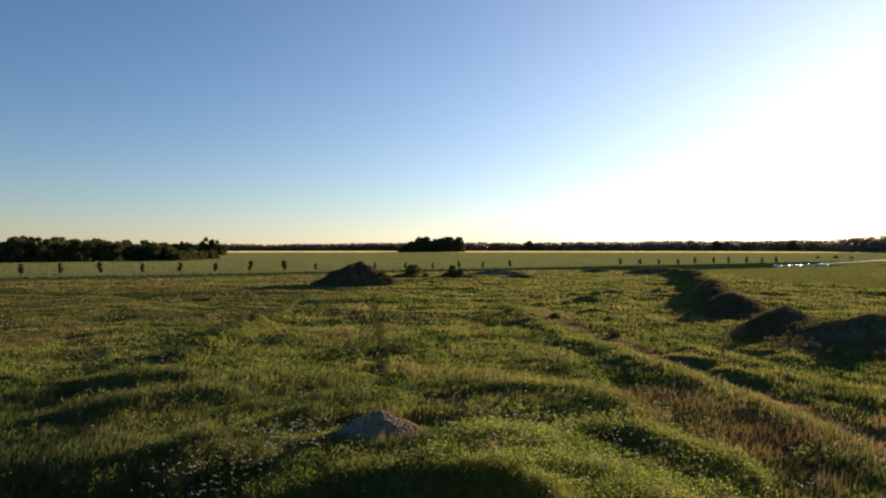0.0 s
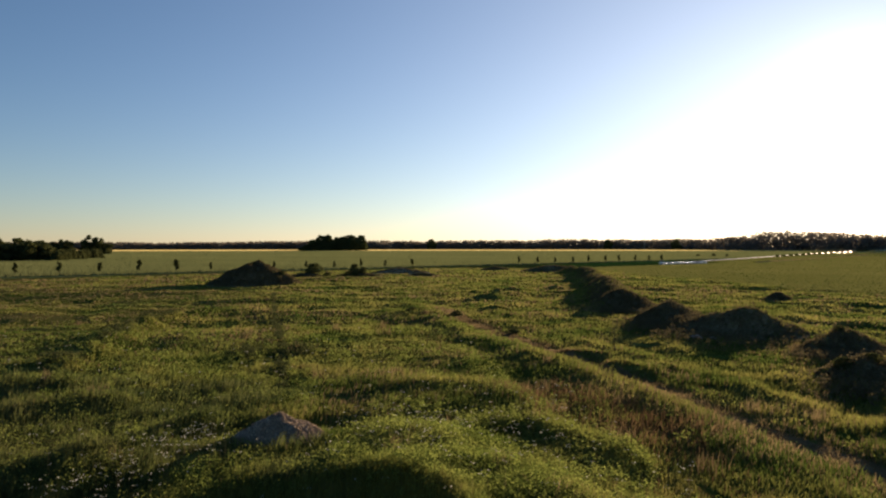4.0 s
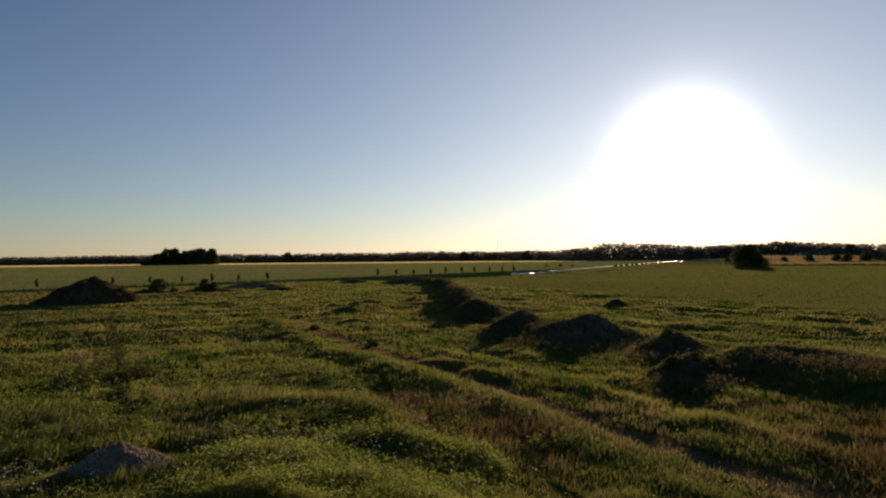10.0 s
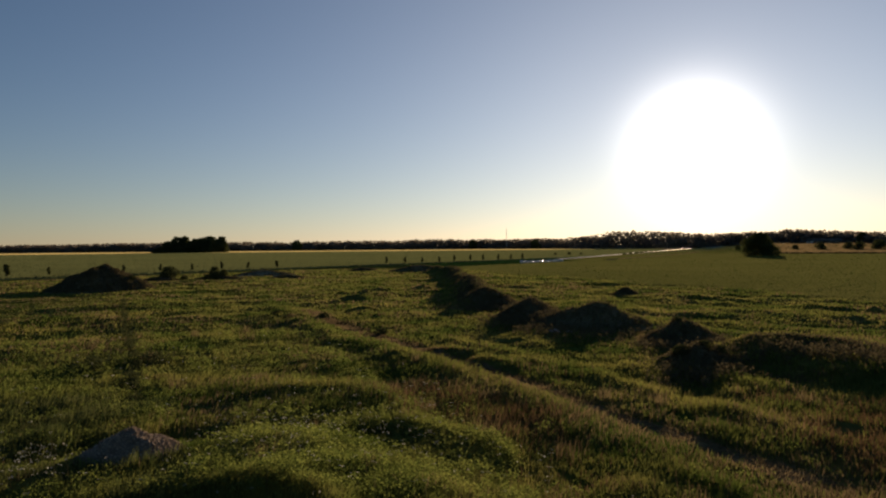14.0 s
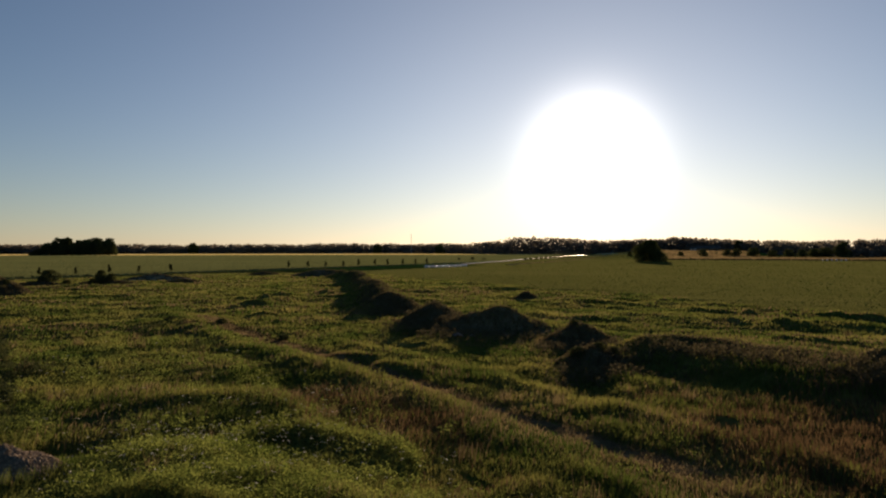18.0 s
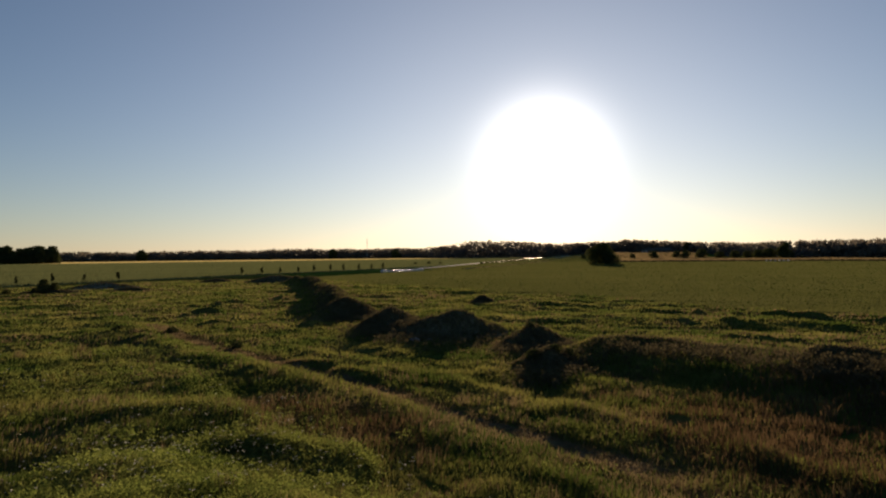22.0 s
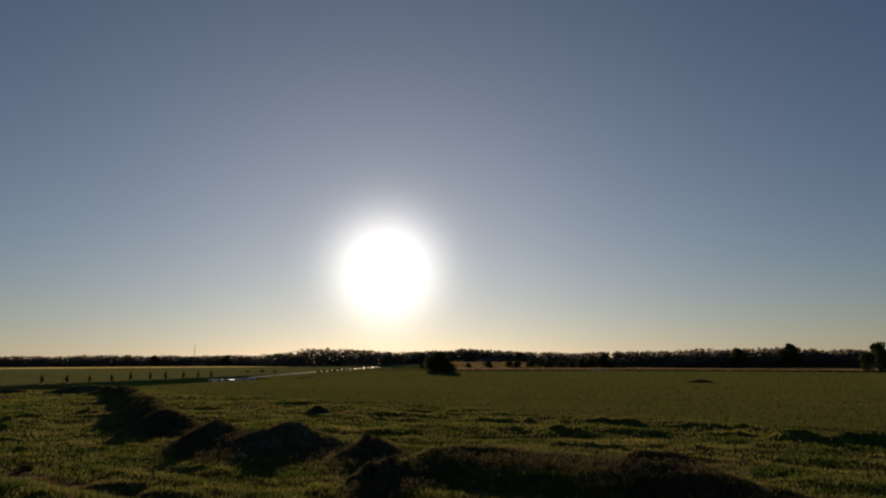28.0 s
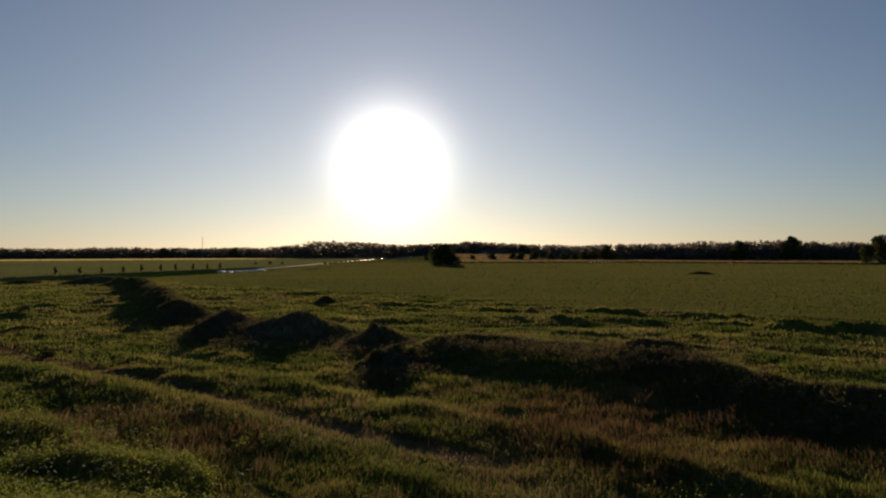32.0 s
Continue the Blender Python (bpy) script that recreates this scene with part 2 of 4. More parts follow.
M_PETAL = leafy("white_petal", (0.40, 0.41, 0.33), (0.66, 0.66, 0.58), 1.0, 0.4)
M_LEAF = leafy("tree_leaf", (0.045, 0.055, 0.022), (0.095, 0.105, 0.04), 0.1, 0.25)
# lighter and greyer than the near leaves: distance haze is put into this colour
M_HAZED_LEAF = leafy("hazed_wood_leaf", (0.12, 0.108, 0.088), (0.20, 0.178, 0.145), 0.02, 0.5)
M_BARK = surface("bark", [(0.3, (0.05, 0.04, 0.03)), (0.7, (0.12, 0.095, 0.07))], 3.0, bump=0.6)
M_WRAP = surface("white_bale_wrap", [(0.3, (0.46, 0.465, 0.47)), (0.7, (0.58, 0.585, 0.59))], 1.5, rough=0.24, bump=0.35, spec=0.6)
M_WALL = surface("pale_plaster", [(0.3, (0.55, 0.54, 0.50)), (0.7, (0.68, 0.66, 0.62))], 0.3, bump=0.1)
M_BOARD = surface("weathered_boards", [(0.3, (0.10, 0.085, 0.07)), (0.7, (0.17, 0.15, 0.125))], 0.6, bump=0.2)
M_ROOF = surface("grey_sheet_roof", [(0.3, (0.085, 0.08, 0.08)), (0.7, (0.12, 0.115, 0.115))], 0.3, rough=0.7, bump=0.1)
M_STEEL = surface("galvanised_steel", [(0.3, (0.42, 0.43, 0.44)), (0.7, (0.52, 0.53, 0.54))], 1.0, rough=0.4, metal=0.8, bump=0.05)
M_GLASS = surface("dark_window", [(0.3, (0.03, 0.035, 0.04)), (0.7, (0.05, 0.055, 0.06))], 1.0, rough=0.1, bump=0.0, spec=0.5)


# ---------------------------------------------------------------- the lie of the land
def lattice(ix, iy, seed):
    v = np.sin(ix * 127.1 + iy * 311.7 + seed * 74.7) * 43758.5453
    return v - np.floor(v)


def value_noise(x, y, size, seed):
    x, y = x / size, y / size
    ix, iy = np.floor(x), np.floor(y)
    fx, fy = x - ix, y - iy
    fx, fy = fx * fx * (3 - 2 * fx), fy * fy * (3 - 2 * fy)
    a, b = lattice(ix, iy, seed), lattice(ix + 1, iy, seed)
    c, d = lattice(ix, iy + 1, seed), lattice(ix + 1, iy + 1, seed)
    return (a + (b - a) * fx) * (1 - fy) + (c + (d - c) * fx) * fy - 0.5


def smooth(v, a, b):
    t = np.clip((v - a) / (b - a), 0, 1)
    return t * t * (3 - 2 * t)


def to_line(x, y, x0, y0, x1, y1):
    ux, uy = x1 - x0, y1 - y0
    s = np.clip(((x - x0) * ux + (y - y0) * uy) / (ux * ux + uy * uy), 0, 1)
    return np.hypot(x - x0 - s * ux, y - y0 - s * uy), s


def swell(x, y, x0, y0, x1, y1, h0, h1, w):
    """A long rounded swelling of the ground from one point to another."""
    z = np.zeros_like(x)
    near = (x > min(x0, x1) - 3 * w) & (x < max(x0, x1) + 3 * w) & (y > min(y0, y1) - 3 * w) & (y < max(y0, y1) + 3 * w)
    if near.any():
        d, s = to_line(x[near], y[near], x0, y0, x1, y1)
        z[near] = (h0 + (h1 - h0) * s) * np.exp(-(d / w) ** 2)
    return z


def chain(x, y, stops, w):
    """A crooked bank through stops of x, y, height."""
    z = np.zeros_like(x)
    for (x0, y0, h0), (x1, y1, h1) in zip(stops, stops[1:]):
        z = np.maximum(z, swell(x, y, x0, y0, x1, y1, h0, h1, w))
    return z


BANK_EAST = ((28.1, 28.4, 0.82), (30.6, 25.7, 0.6), (31.7, 21.8, 0.63), (31.4, 17.6, 0.65), (31.5, 16.3, 0.97), (31.6, 15.1, 1.15), (30.2, 13.2, 1.32), (28.9, 11.3, 1.25), (27.7, 8.6, 1.05), (27.7, 6.7, 1.1), (28.5, 5.4, 0.95), (31.5, 1.1, 0.85), (36.6, -5.1, 0.8))
BANK_NORTH = ((26.0, 60.7, 1.2), (28.0, 66.3, 1.8), (31.6, 75.6, 1.85), (36.7, 90.9, 1.65), (43.2, 109.8, 1.5), (49.9, 130.8, 1.6), (53.1, 150.9, 1.3))
SPUR = ((-5.0, 15.5, 0.1), (-4.0, 15.5, 0.2), (-1.5, 15.6, 0.42), (0.6, 15.0, 0.8), (1.5, 13.4, 1.0), (2.0, 11.0, 1.3))

TRACK_RIM = ((6.4, 72, 0.1), (7.6, 50, 0.22), (8.4, 42, 0.26), (9.6, 35.5, 0.32), (10.7, 30, 0.35), (11.4, 25.5, 0.36), (11.8, 21, 0.28), (11.9, 15, 0.16), (11.6, 10, 0.08))
GROOVE = ((-8.6, 82, 0.08), (-6.1, 59, 0.1), (-4.5, 46, 0.12), (-3.4, 37, 0.18), (-3.1, 33.5, 0.16), (-2.6, 28, 0.12))
TERRACE = ((-12.2, 63, 0.4), (-14.6, 57, 0.6), (-14.4, 48.8, 0.65), (-13.4, 38.6, 0.5), (-13.5, 34, 0.4))
TRACK_EDGE = ((14.0, 40, 0.1), (15.0, 34.5, 0.24), (15.5, 31, 0.26), (16.6, 26.4, 0.26), (17.1, 22.4, 0.22), (17.4, 18, 0.22), (17.7, 13, 0.22), (17.8, 5, 0.2))


def ground_z(x, y):
    x, y = np.asarray(x, float), np.asarray(y, float)
    r = np.hypot(x, y)
    rough = (1 - smooth(r, 90, 240)) * (1 - 0.85 * smooth(x, 58, 74)) * (1 - 0.7 * smooth(y - 0.6 * x, 150, 190))
    u, v = x + 0.1 * y, 0.45 * y - 0.05 * x
    z = rough * (0.34 * value_noise(x, y, 9.0, 1) + 0.28 * value_noise(u, v, 3.0, 2) + 0.17 * value_noise(u, v, 1.4, 3) + 0.09 * value_noise(x, y, 0.8, 5))
    z = z * (0.25 + 0.75 * smooth(np.hypot(x + 2.1, y - 21.3), 1.5, 5.0))
    z = z * (1 - 0.6 * np.exp(-((x - 3.5) / 3.5) ** 2 - ((y - 19) / 5.0) ** 2))
    z = z + 0.05 * rough * value_noise(x, y, 0.6, 4)
    # low broken strips across the rough ground beyond the heaps, and across the far meadow
    lat, dep = 0.766 * x - 0.643 * y, 0.643 * x + 0.766 * y
    z = z + (0.36 * value_noise(0.3 * lat, dep, 3.2, 60) + 0.14 * value_noise(0.4 * lat, dep, 1.4, 61)) * smooth(dep, 46, 54) * smooth(x, 20, 30) * (1 - smooth(x, 60, 72)) * (1 - smooth(r, 100, 150))
    z = z + rough * (0.34 * value_noise(0.35 * x, y, 4.0, 62) + 0.16 * value_noise(0.5 * x, y, 1.8, 63)) * smooth(y, 34, 46) * (1 - smooth(x, 4, 14))
    z = z + 2.0 * smooth(r, 260, 900)
    # a field that rises towards the farm
    bearing = np.degrees(np.arctan2(x, y))
    z = z + 5.6 * smooth(r, 520, 850) * smooth(bearing, 40.8, 47) * (1 - smooth(bearing, 52.5, 56)) * (y > 0)
    z = z + 4.3 * (1 - smooth(r, 1.0, 12.5))
    z = z + chain(x, y, SPUR, 1.1) * smooth(r, 6, 13) * (1 + 0.3 * value_noise(x, y, 1.7, 9)) + swell(x, y, 2.2, 18.0, 4.0, 13.5, 0.5, 0.6, 2.2)
    z = z + 0.55 * smooth(x, 24.5, 27.5) * (1 - smooth(x, 34, 40)) * smooth(y, 12, 17) * (1 - smooth(y, 26, 30))
    z = z + chain(x, y, BANK_EAST, 2.0) * (1.04 + 0.2 * value_noise(x, y, 2.3, 7) + 0.16 * value_noise(x, y, 0.9, 77))
    z = z + chain(x, y, BANK_NORTH, 2.1) * (1 + 0.35 * value_noise(x, y, 4.0, 8) + 0.2 * value_noise(x, y, 1.3, 78))
    # the swellings beside the wheel track
    z = z + chain(x, y, TRACK_RIM, 1.1) * (1 + 0.7 * value_noise(x, y, 2.0, 34)) + chain(x, y, TRACK_EDGE, 0.65) * np.clip(0.9 + 1.6 * value_noise(x, y, 1.8, 35), 0.2, 1.5)
    z = z - chain(x, y, ((9.0, 65, 0.04), (10.4, 46.4, 0.06), (11.8, 35, 0.07), (12.9, 28.3, 0.08), (13.5, 22.8, 0.07), (14.5, 12, 0.06)), 0.8)
    z = z + swell(x, y, 12.2, 34.8, 13.8, 33.4, 0.35, 0.3, 0.6) + swell(x, y, 13.2, 31.4, 14.5, 29.2, 0.3, 0.35, 0.6)
    # ridge and pockets on the lush shoulder
    z = z + chain(x, y, ((2.2, 27.2, 0.08), (3.6, 27.4, 0.28), (6.2, 27.2, 0.4), (6.6, 23.7, 0.3), (6.4, 19.8, 0.2), (7.0, 16.5, 0.06)), 0.8) * (1 + 0.6 * value_noise(x, y, 1.8, 52))
    z = z - swell(x, y, 4.0, 20.1, 5.2, 19.8, 0.34, 0.34, 0.45) - swell(x, y, 2.3, 22.2, 3.6, 21.9, 0.2, 0.25, 0.4)
    z = z + swell(x, y, 5.6, 20.9, 8.2, 17.0, 0.12, 0.14, 0.9)
    # the pit below the plateau that carries the gravel
    brink = np.interp(x, [-8, -4.5, -2.4, -0.3, 1.4, 2.2], [14.2, 16.0, 17.2, 16.3, 14.8, 13.6]) + 0.5 * value_noise(x, y, 1.5, 64)
    z = z - 1.5 * smooth(brink - y, -0.25, 1.0) * smooth(2.3 + 0.4 * value_noise(x, y, 1.3, 65) - x, -0.2, 0.9) * smooth(x, -8.0, -3.0) * smooth(r, 6, 10.5)
    z = z - (0.7 + 0.9 * value_noise(x, y, 2.6, 39)) * swell(x, y, -15, 14.6, -5.5, 15.4, 1.15, 0.8, 2.2)
    z = z - swell(x, y, -0.9, 22.9, 0.6, 22.3, 0.4, 0.45, 0.75) - swell(x, y, -4.6, 21.6, -3.4, 22.6, 0.3, 0.35, 0.8)
    # steps in the ground at the near left
    step = np.clip(1.0 + 1.6 * value_noise(x, y, 1.9, 36), 0.1, 1.8)
    z = z + step * (swell(x, y, -21, 29.2, -9, 29.4, 0.4, 0.34, 0.9) + swell(x, y, -13.1, 22.8, -8.6, 26.0, 0.3, 0.36, 0.8))
    z = z + step * (swell(x, y, -10.2, 18.0, -7.4, 19.4, 0.25, 0.36, 0.8) + swell(x, y, -7.4, 19.4, -4.4, 22.9, 0.36, 0.3, 0.8))
    z = z + step * swell(x, y, -14.5, 35, -17.5, 34.4, 0.4, 0.3, 0.8)
    # a trodden groove that leads from the gravel towards the large mound
    z = z - chain(x, y, GROOVE, 0.42) * np.clip(0.8 + 2.0 * value_noise(x, y, 1.8, 40), 0.0, 1.6)
    # a low terrace step at the left
    z = z + step * chain(x, y, TERRACE, 0.8)
    # dark grassy steps towards the young crop
    broken = 0.85 * np.clip(0.65 + 1.9 * value_noise(x, y, 1.9, 37) + 1.3 * value_noise(x, y, 0.8, 38), 0, 1.5)
    z = z + swell(x, y, 55.7, 17, 59, 9, 0.75, 0.75, 1.4) * (0.4 + 0.6 * broken) + swell(x, y, 59, 9, 63, -4, 0.75, 0.6, 1.4)
    z = z + broken * (swell(x, y, 54, 47, 62, 20, 0.36, 0.42, 0.8) + swell(x, y, 54, 28, 56, 21, 0.3, 0.35, 0.8) + swell(x, y, 41, 28, 46, 20, 0.4, 0.4, 0.8))
    z = z + broken * (swell(x, y, 46, 41, 51, 33, 0.3, 0.4, 0.8) + swell(x, y, 47, 60, 51, 51, 0.25, 0.35, 0.8) + swell(x, y, 29, 90, 14, 82, 0.5, 0.6, 1.5))
    z = z + broken * (swell(x, y, 14, 62, 17.5, 58, 0.5, 0.5, 0.9) + swell(x, y, 10, 70, 17, 74, 0.4, 0.5, 1.2))
    return z


# name, x, y, height, half width, half depth, turn, seed, roughness
HEAPS = (
    ("earth_mound", -14.0, 108.5, 3.75, 7.6, 5.6, 0, 11, 0.8),
    ("earth_mound", 27.4, 60.0, 0.95, 3.0, 2.9, 20, 12, 0.35),
    ("earth_mound", 24.9, 47.9, 1.75, 3.4, 3.0, -20, 13, 0.35),
    ("earth_mound", 27.0, 42.3, 1.66, 5.0, 3.2, -35, 14, 0.45),
    ("earth_mound", 28.5, 34.0, 1.35, 2.9, 2.3, 0, 15, 0.5),
    ("earth_mound", 23.4, 26.6, 1.05, 2.3, 1.9, 0, 16, 0.6),
    ("earth_mound", 48.9, 68.6, 0.85, 1.9, 1.5, 0, 17, 0.7),
    ("earth_mound", 52.5, 161.0, 1.6, 10.5, 4.5, 8, 18, 0.3),
    ("earth_mound", 39.5, 170.5, 0.8, 4.8, 3.0, 0, 19, 0.3),
    ("earth_mound", 2.5, 136.0, 0.9, 6.0, 3.0, 0, 20, 0.5),
    ("earth_mound", 16.5, 138.0, 0.6, 4.0, 2.0, 0, 21, 0.4),
    ("earth_mound", -8.0, 137.0, 0.8, 5.0, 2.6, 0, 22, 0.4),
    ("sand_mound", 12.5, 152.0, 1.25, 7.5, 3.0, 0, 23, 0.3),
    ("earth_mound", 190.0, 80.4, 0.8, 4.2, 2.5, -60, 24, 0.3),
)


def heap_shape(x, y, heap):
    _, hx, hy, h, a, b, turn, seed, rough = heap
    c, s = math.cos(radians(turn)), math.sin(radians(turn))
    u, v = ((x - hx) * c + (y - hy) * s) / a, (-(x - hx) * s + (y - hy) * c) / b
    q = np.hypot(u, v) * (1 + 0.35 * rough * value_noise(x, y, 0.7 * a, seed))
    body = np.clip(1 - q, 0, 1)
    body = 0.62 * body + 0.38 * np.sin(0.5 * math.pi * body) ** 1.3 if h > 2.5 else 0.5 * body + 0.5 * np.sin(0.5 * math.pi * body) ** 1.4
    return body * (1 + rough * (0.6 * value_noise(x, y, a * 0.55, seed + 1) + 0.35 * value_noise(x, y, a * 0.2, seed + 2)))


HEAP_PEAK = {}


def heap_z(x, y, heap):
    if heap not in HEAP_PEAK:
        tx, ty = np.meshgrid(np.linspace(-1, 1, 41) * heap[4] + heap[1], np.linspace(-1, 1, 41) * heap[5] + heap[2])
        HEAP_PEAK[heap] = float(heap_shape(tx, ty, heap).max())
    return heap[3] / HEAP_PEAK[heap] * heap_shape(x, y, heap)


def heap_top(x, y):
    """Height of the heaps over the ground."""
    x, y = np.asarray(x, float), np.asarray(y, float)
    z = np.zeros_like(x)
    for heap in HEAPS:
        span = 1.4 * max(heap[4], heap[5])
        near = (np.abs(x - heap[1]) < span) & (np.abs(y - heap[2]) < span)
        if near.any():
            z[near] = np.maximum(z[near], heap_z(x[near], y[near], heap))
    return z


def top_z(x, y):
    return ground_z(x, y) + heap_top(x, y)


def z_at(x, y):
    return float(top_z(np.array([x], float), np.array([y], float))[0])


# ---------------------------------------------------------------- mesh helpers
def link_mesh(name, verts, faces, mat, parent=None, flat=False):
    me = bpy.data.meshes.new(name)
    verts = np.asarray(verts, np.float32)
    if isinstance(faces, np.ndarray):
        k = faces.shape[1]
        me.vertices.add(len(verts))
        me.vertices.foreach_set("co", verts.ravel())
        me.loops.add(faces.size)
        me.loops.foreach_set("vertex_index", faces.astype(np.int32).ravel())
        me.polygons.add(len(faces))
        me.polygons.foreach_set("loop_start", np.arange(0, faces.size, k, dtype=np.int32))
        me.update(calc_edges=True)
    else:
        me.from_pydata(verts.tolist(), [], faces)
    if not flat:
        me.polygons.foreach_set("use_smooth", np.ones(len(me.polygons), bool))
    me.materials.append(mat)
    me.update()
    ob = new(name, me)
    if parent is not None:
        ob.parent = parent
    return ob


def part(name, bm, mat, parent, label=""):
    me = bpy.data.meshes.new(name)
    bm.to_mesh(me)
    bm.free()
    me.materials.append(mat)
    ob = new(name, me)
    ob.parent = parent
    return tagged(ob, label)


def grid_faces(nx, ny):
    i, j = np.meshgrid(np.arange(nx - 1), np.arange(ny - 1), indexing="ij")
    a = (i * ny + j).ravel()
    return np.stack([a, a + ny, a + ny + 1, a + 1], 1)


def spread(lo, hi, fine_lo, fine_hi, step, grow):
    """Coordinates that are fine in the middle and ever wider towards both ends."""
    mid = list(np.arange(fine_lo, fine_hi + 1e-6, step))
    up, d = [mid[-1]], step
    while up[-1] < hi:
        d *= grow
        up.append(up[-1] + d)
    down, d = [mid[0]], step
    while down[-1] > lo:
        d *= grow
        down.append(down[-1] - d)
    return np.array(down[:0:-1] + mid + up[1:])


def tube(bm, p0, p1, r0, r1, n=6):
    p0, p1 = Vector(p0), Vector(p1)
    q = (p1 - p0).to_track_quat("Z", "Y")
    rings = []
    for p, r in ((p0, r0), (p1, r1)):
        rings.append([bm.verts.new(p + q @ Vector((r * math.cos(2 * math.pi * k / n), r * math.sin(2 * math.pi * k / n), 0))) for k in range(n)])
    for k in range(n):
        bm.faces.new((rings[0][k], rings[0][(k + 1) % n], rings[1][(k + 1) % n], rings[1][k]))
    bm.faces.new(rings[1])
    bm.faces.new(rings[0][::-1])


def box(bm, cx, cy, cz, sx, sy, sz):
    m = Matrix.Translation((cx, cy, cz)) @ Matrix.Diagonal((sx, sy, sz, 1))
    bmesh.ops.create_cube(bm, size=1, matrix=m)


# ---------------------------------------------------------------- the ground
gx = spread(-3600, 4300, -34, 64, 0.33, 1.06)
gy = spread(-900, 4300, 8, 76, 0.33, 1.055)
GX, GY = np.meshgrid(gx, gy, indexing="ij")
verts = np.stack([GX.ravel(), GY.ravel(), ground_z(GX, GY).ravel()], 1)
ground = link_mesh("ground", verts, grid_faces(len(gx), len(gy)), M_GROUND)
tagged(ground, "uneven green and yellowish meadow with flat farm fields beyond", "ground", kind="structure")

for heap in HEAPS:
    name, hx, hy, h, a, b = heap[:6]
    k, span = 46, 1.25 * max(a, b)
    ux = np.linspace(hx - span, hx + span, k)
    uy = np.linspace(hy - span, hy + span, k)
    X, Y = np.meshgrid(ux, uy, indexing="ij")
    dz = heap_z(X, Y, heap)
    Z = ground_z(X, Y) + dz - 0.12 * (dz < 0.06)
    ob = link_mesh(name, np.stack([X.ravel(), Y.ravel(), Z.ravel()], 1), grid_faces(k, k), M_SAND if name == "sand_mound" else M_SOIL)
    if h > 2.5:
        tagged(ob, "large dark earth mound overgrown with weeds on the meadow", "mound")
    elif name == "sand_mound":
        tagged(ob, "low pale sandy heap at the end of the meadow", "heap")
    else:
        tagged(ob, "dark overgrown heap of dumped earth on the meadow", "heap", "earth heaps")


def ribbon(name, stops, width, mat, lift, step=2.0, shoulder=0.0):
    """A strip that follows the ground through stops, on a bank where it has shoulders."""
    pts = []
    for (x0, y0), (x1, y1) in zip(stops, stops[1:]):
        n = max(2, int(math.hypot(x1 - x0, y1 - y0) / step))
        pts += [(x0 + (x1 - x0) * i / n, y0 + (y1 - y0) * i / n) for i in range(n)]
    pts.append(stops[-1])
    p = np.array(pts)
    for _ in range(12):
        p[1:-1] = 0.25 * p[:-2] + 0.5 * p[1:-1] + 0.25 * p[2:]
    t = np.gradient(p, axis=0)
    t /= np.linalg.norm(t, axis=1)[:, None]
    side = np.stack([t[:, 1], -t[:, 0]], 1)
    offs = [-0.5 * width, -0.25 * width, 0.0, 0.25 * width, 0.5 * width]
    rise = [lift - 0.03, lift, lift + 0.02, lift, lift - 0.03]
    rows = []
    for i, (o, h) in enumerate(zip(offs, rise)):
        q = p + side * (o * (1 + (0.15 if shoulder == 0 else 0.02) * value_noise(p[:, 0], p[:, 1], 3, 31 + i)))[:, None]
        rows.append(np.stack([q[:, 0], q[:, 1], ground_z(q[:, 0], q[:, 1]) + h], 1))
    strip = link_mesh(name, np.stack(rows, 1).reshape(-1, 3), grid_faces(len(p), 5), mat)
    if shoulder:
        for s in (-1, 1):
            rows = []
            for o, h in ((0.5 * width, lift - 0.03), (0.5 * width + 0.5 * shoulder, 0.5 * lift), (0.5 * width + shoulder, -0.2)):
                q = p + side * (s * o)
                rows.append(np.stack([q[:, 0], q[:, 1], ground_z(q[:, 0], q[:, 1]) + h], 1))
            bank = link_mesh("verge", np.stack(rows, 1).reshape(-1, 3), grid_faces(len(p), 3), M_SOIL, strip)
            tagged(bank, "grassy road verge")
    return strip


LANE = ((148, 258), (205, 313), (253, 360), (375, 472), (492, 574), (550, 626), (585, 640), (612, 636), (628, 630))
SIDE_LANE = ((160, 238), (173.6, 252), (224.6, 292.8), (306.6, 361.5), (352, 401))


def near_lane(x, y, gap):
    z = np.zeros(np.shape(x), bool)
    for stops in (LANE, SIDE_LANE):
        for p, q in zip(stops, stops[1:]):
            z |= to_line(x, y, *p, *q)[0] < gap
    return z


lane = ribbon("road", LANE, 2.3, M_ROAD, 0.25, 4, 1.0)
tagged(lane, "worn pale asphalt road on a low grassy bank", "road", kind="structure")
side_lane = ribbon("road", SIDE_LANE, 1.3, M_DIRT, 0.12, 4, 0.8)
tagged(side_lane, "unpaved pale dirt side road beside the young crop", "road", kind="structure")

wheel_track = ribbon("track", [(9.0, 65), (10.4, 46.4), (11.8, 35), (12.9, 28.3), (13.5, 22.8), (14.0, 16), (14.5, 12), (14.2, 4)], 1.7, M_TRACK, 0.01, 0.5)
tagged(wheel_track, "dry brown wheel track worn into the meadow", "track", kind="structure")


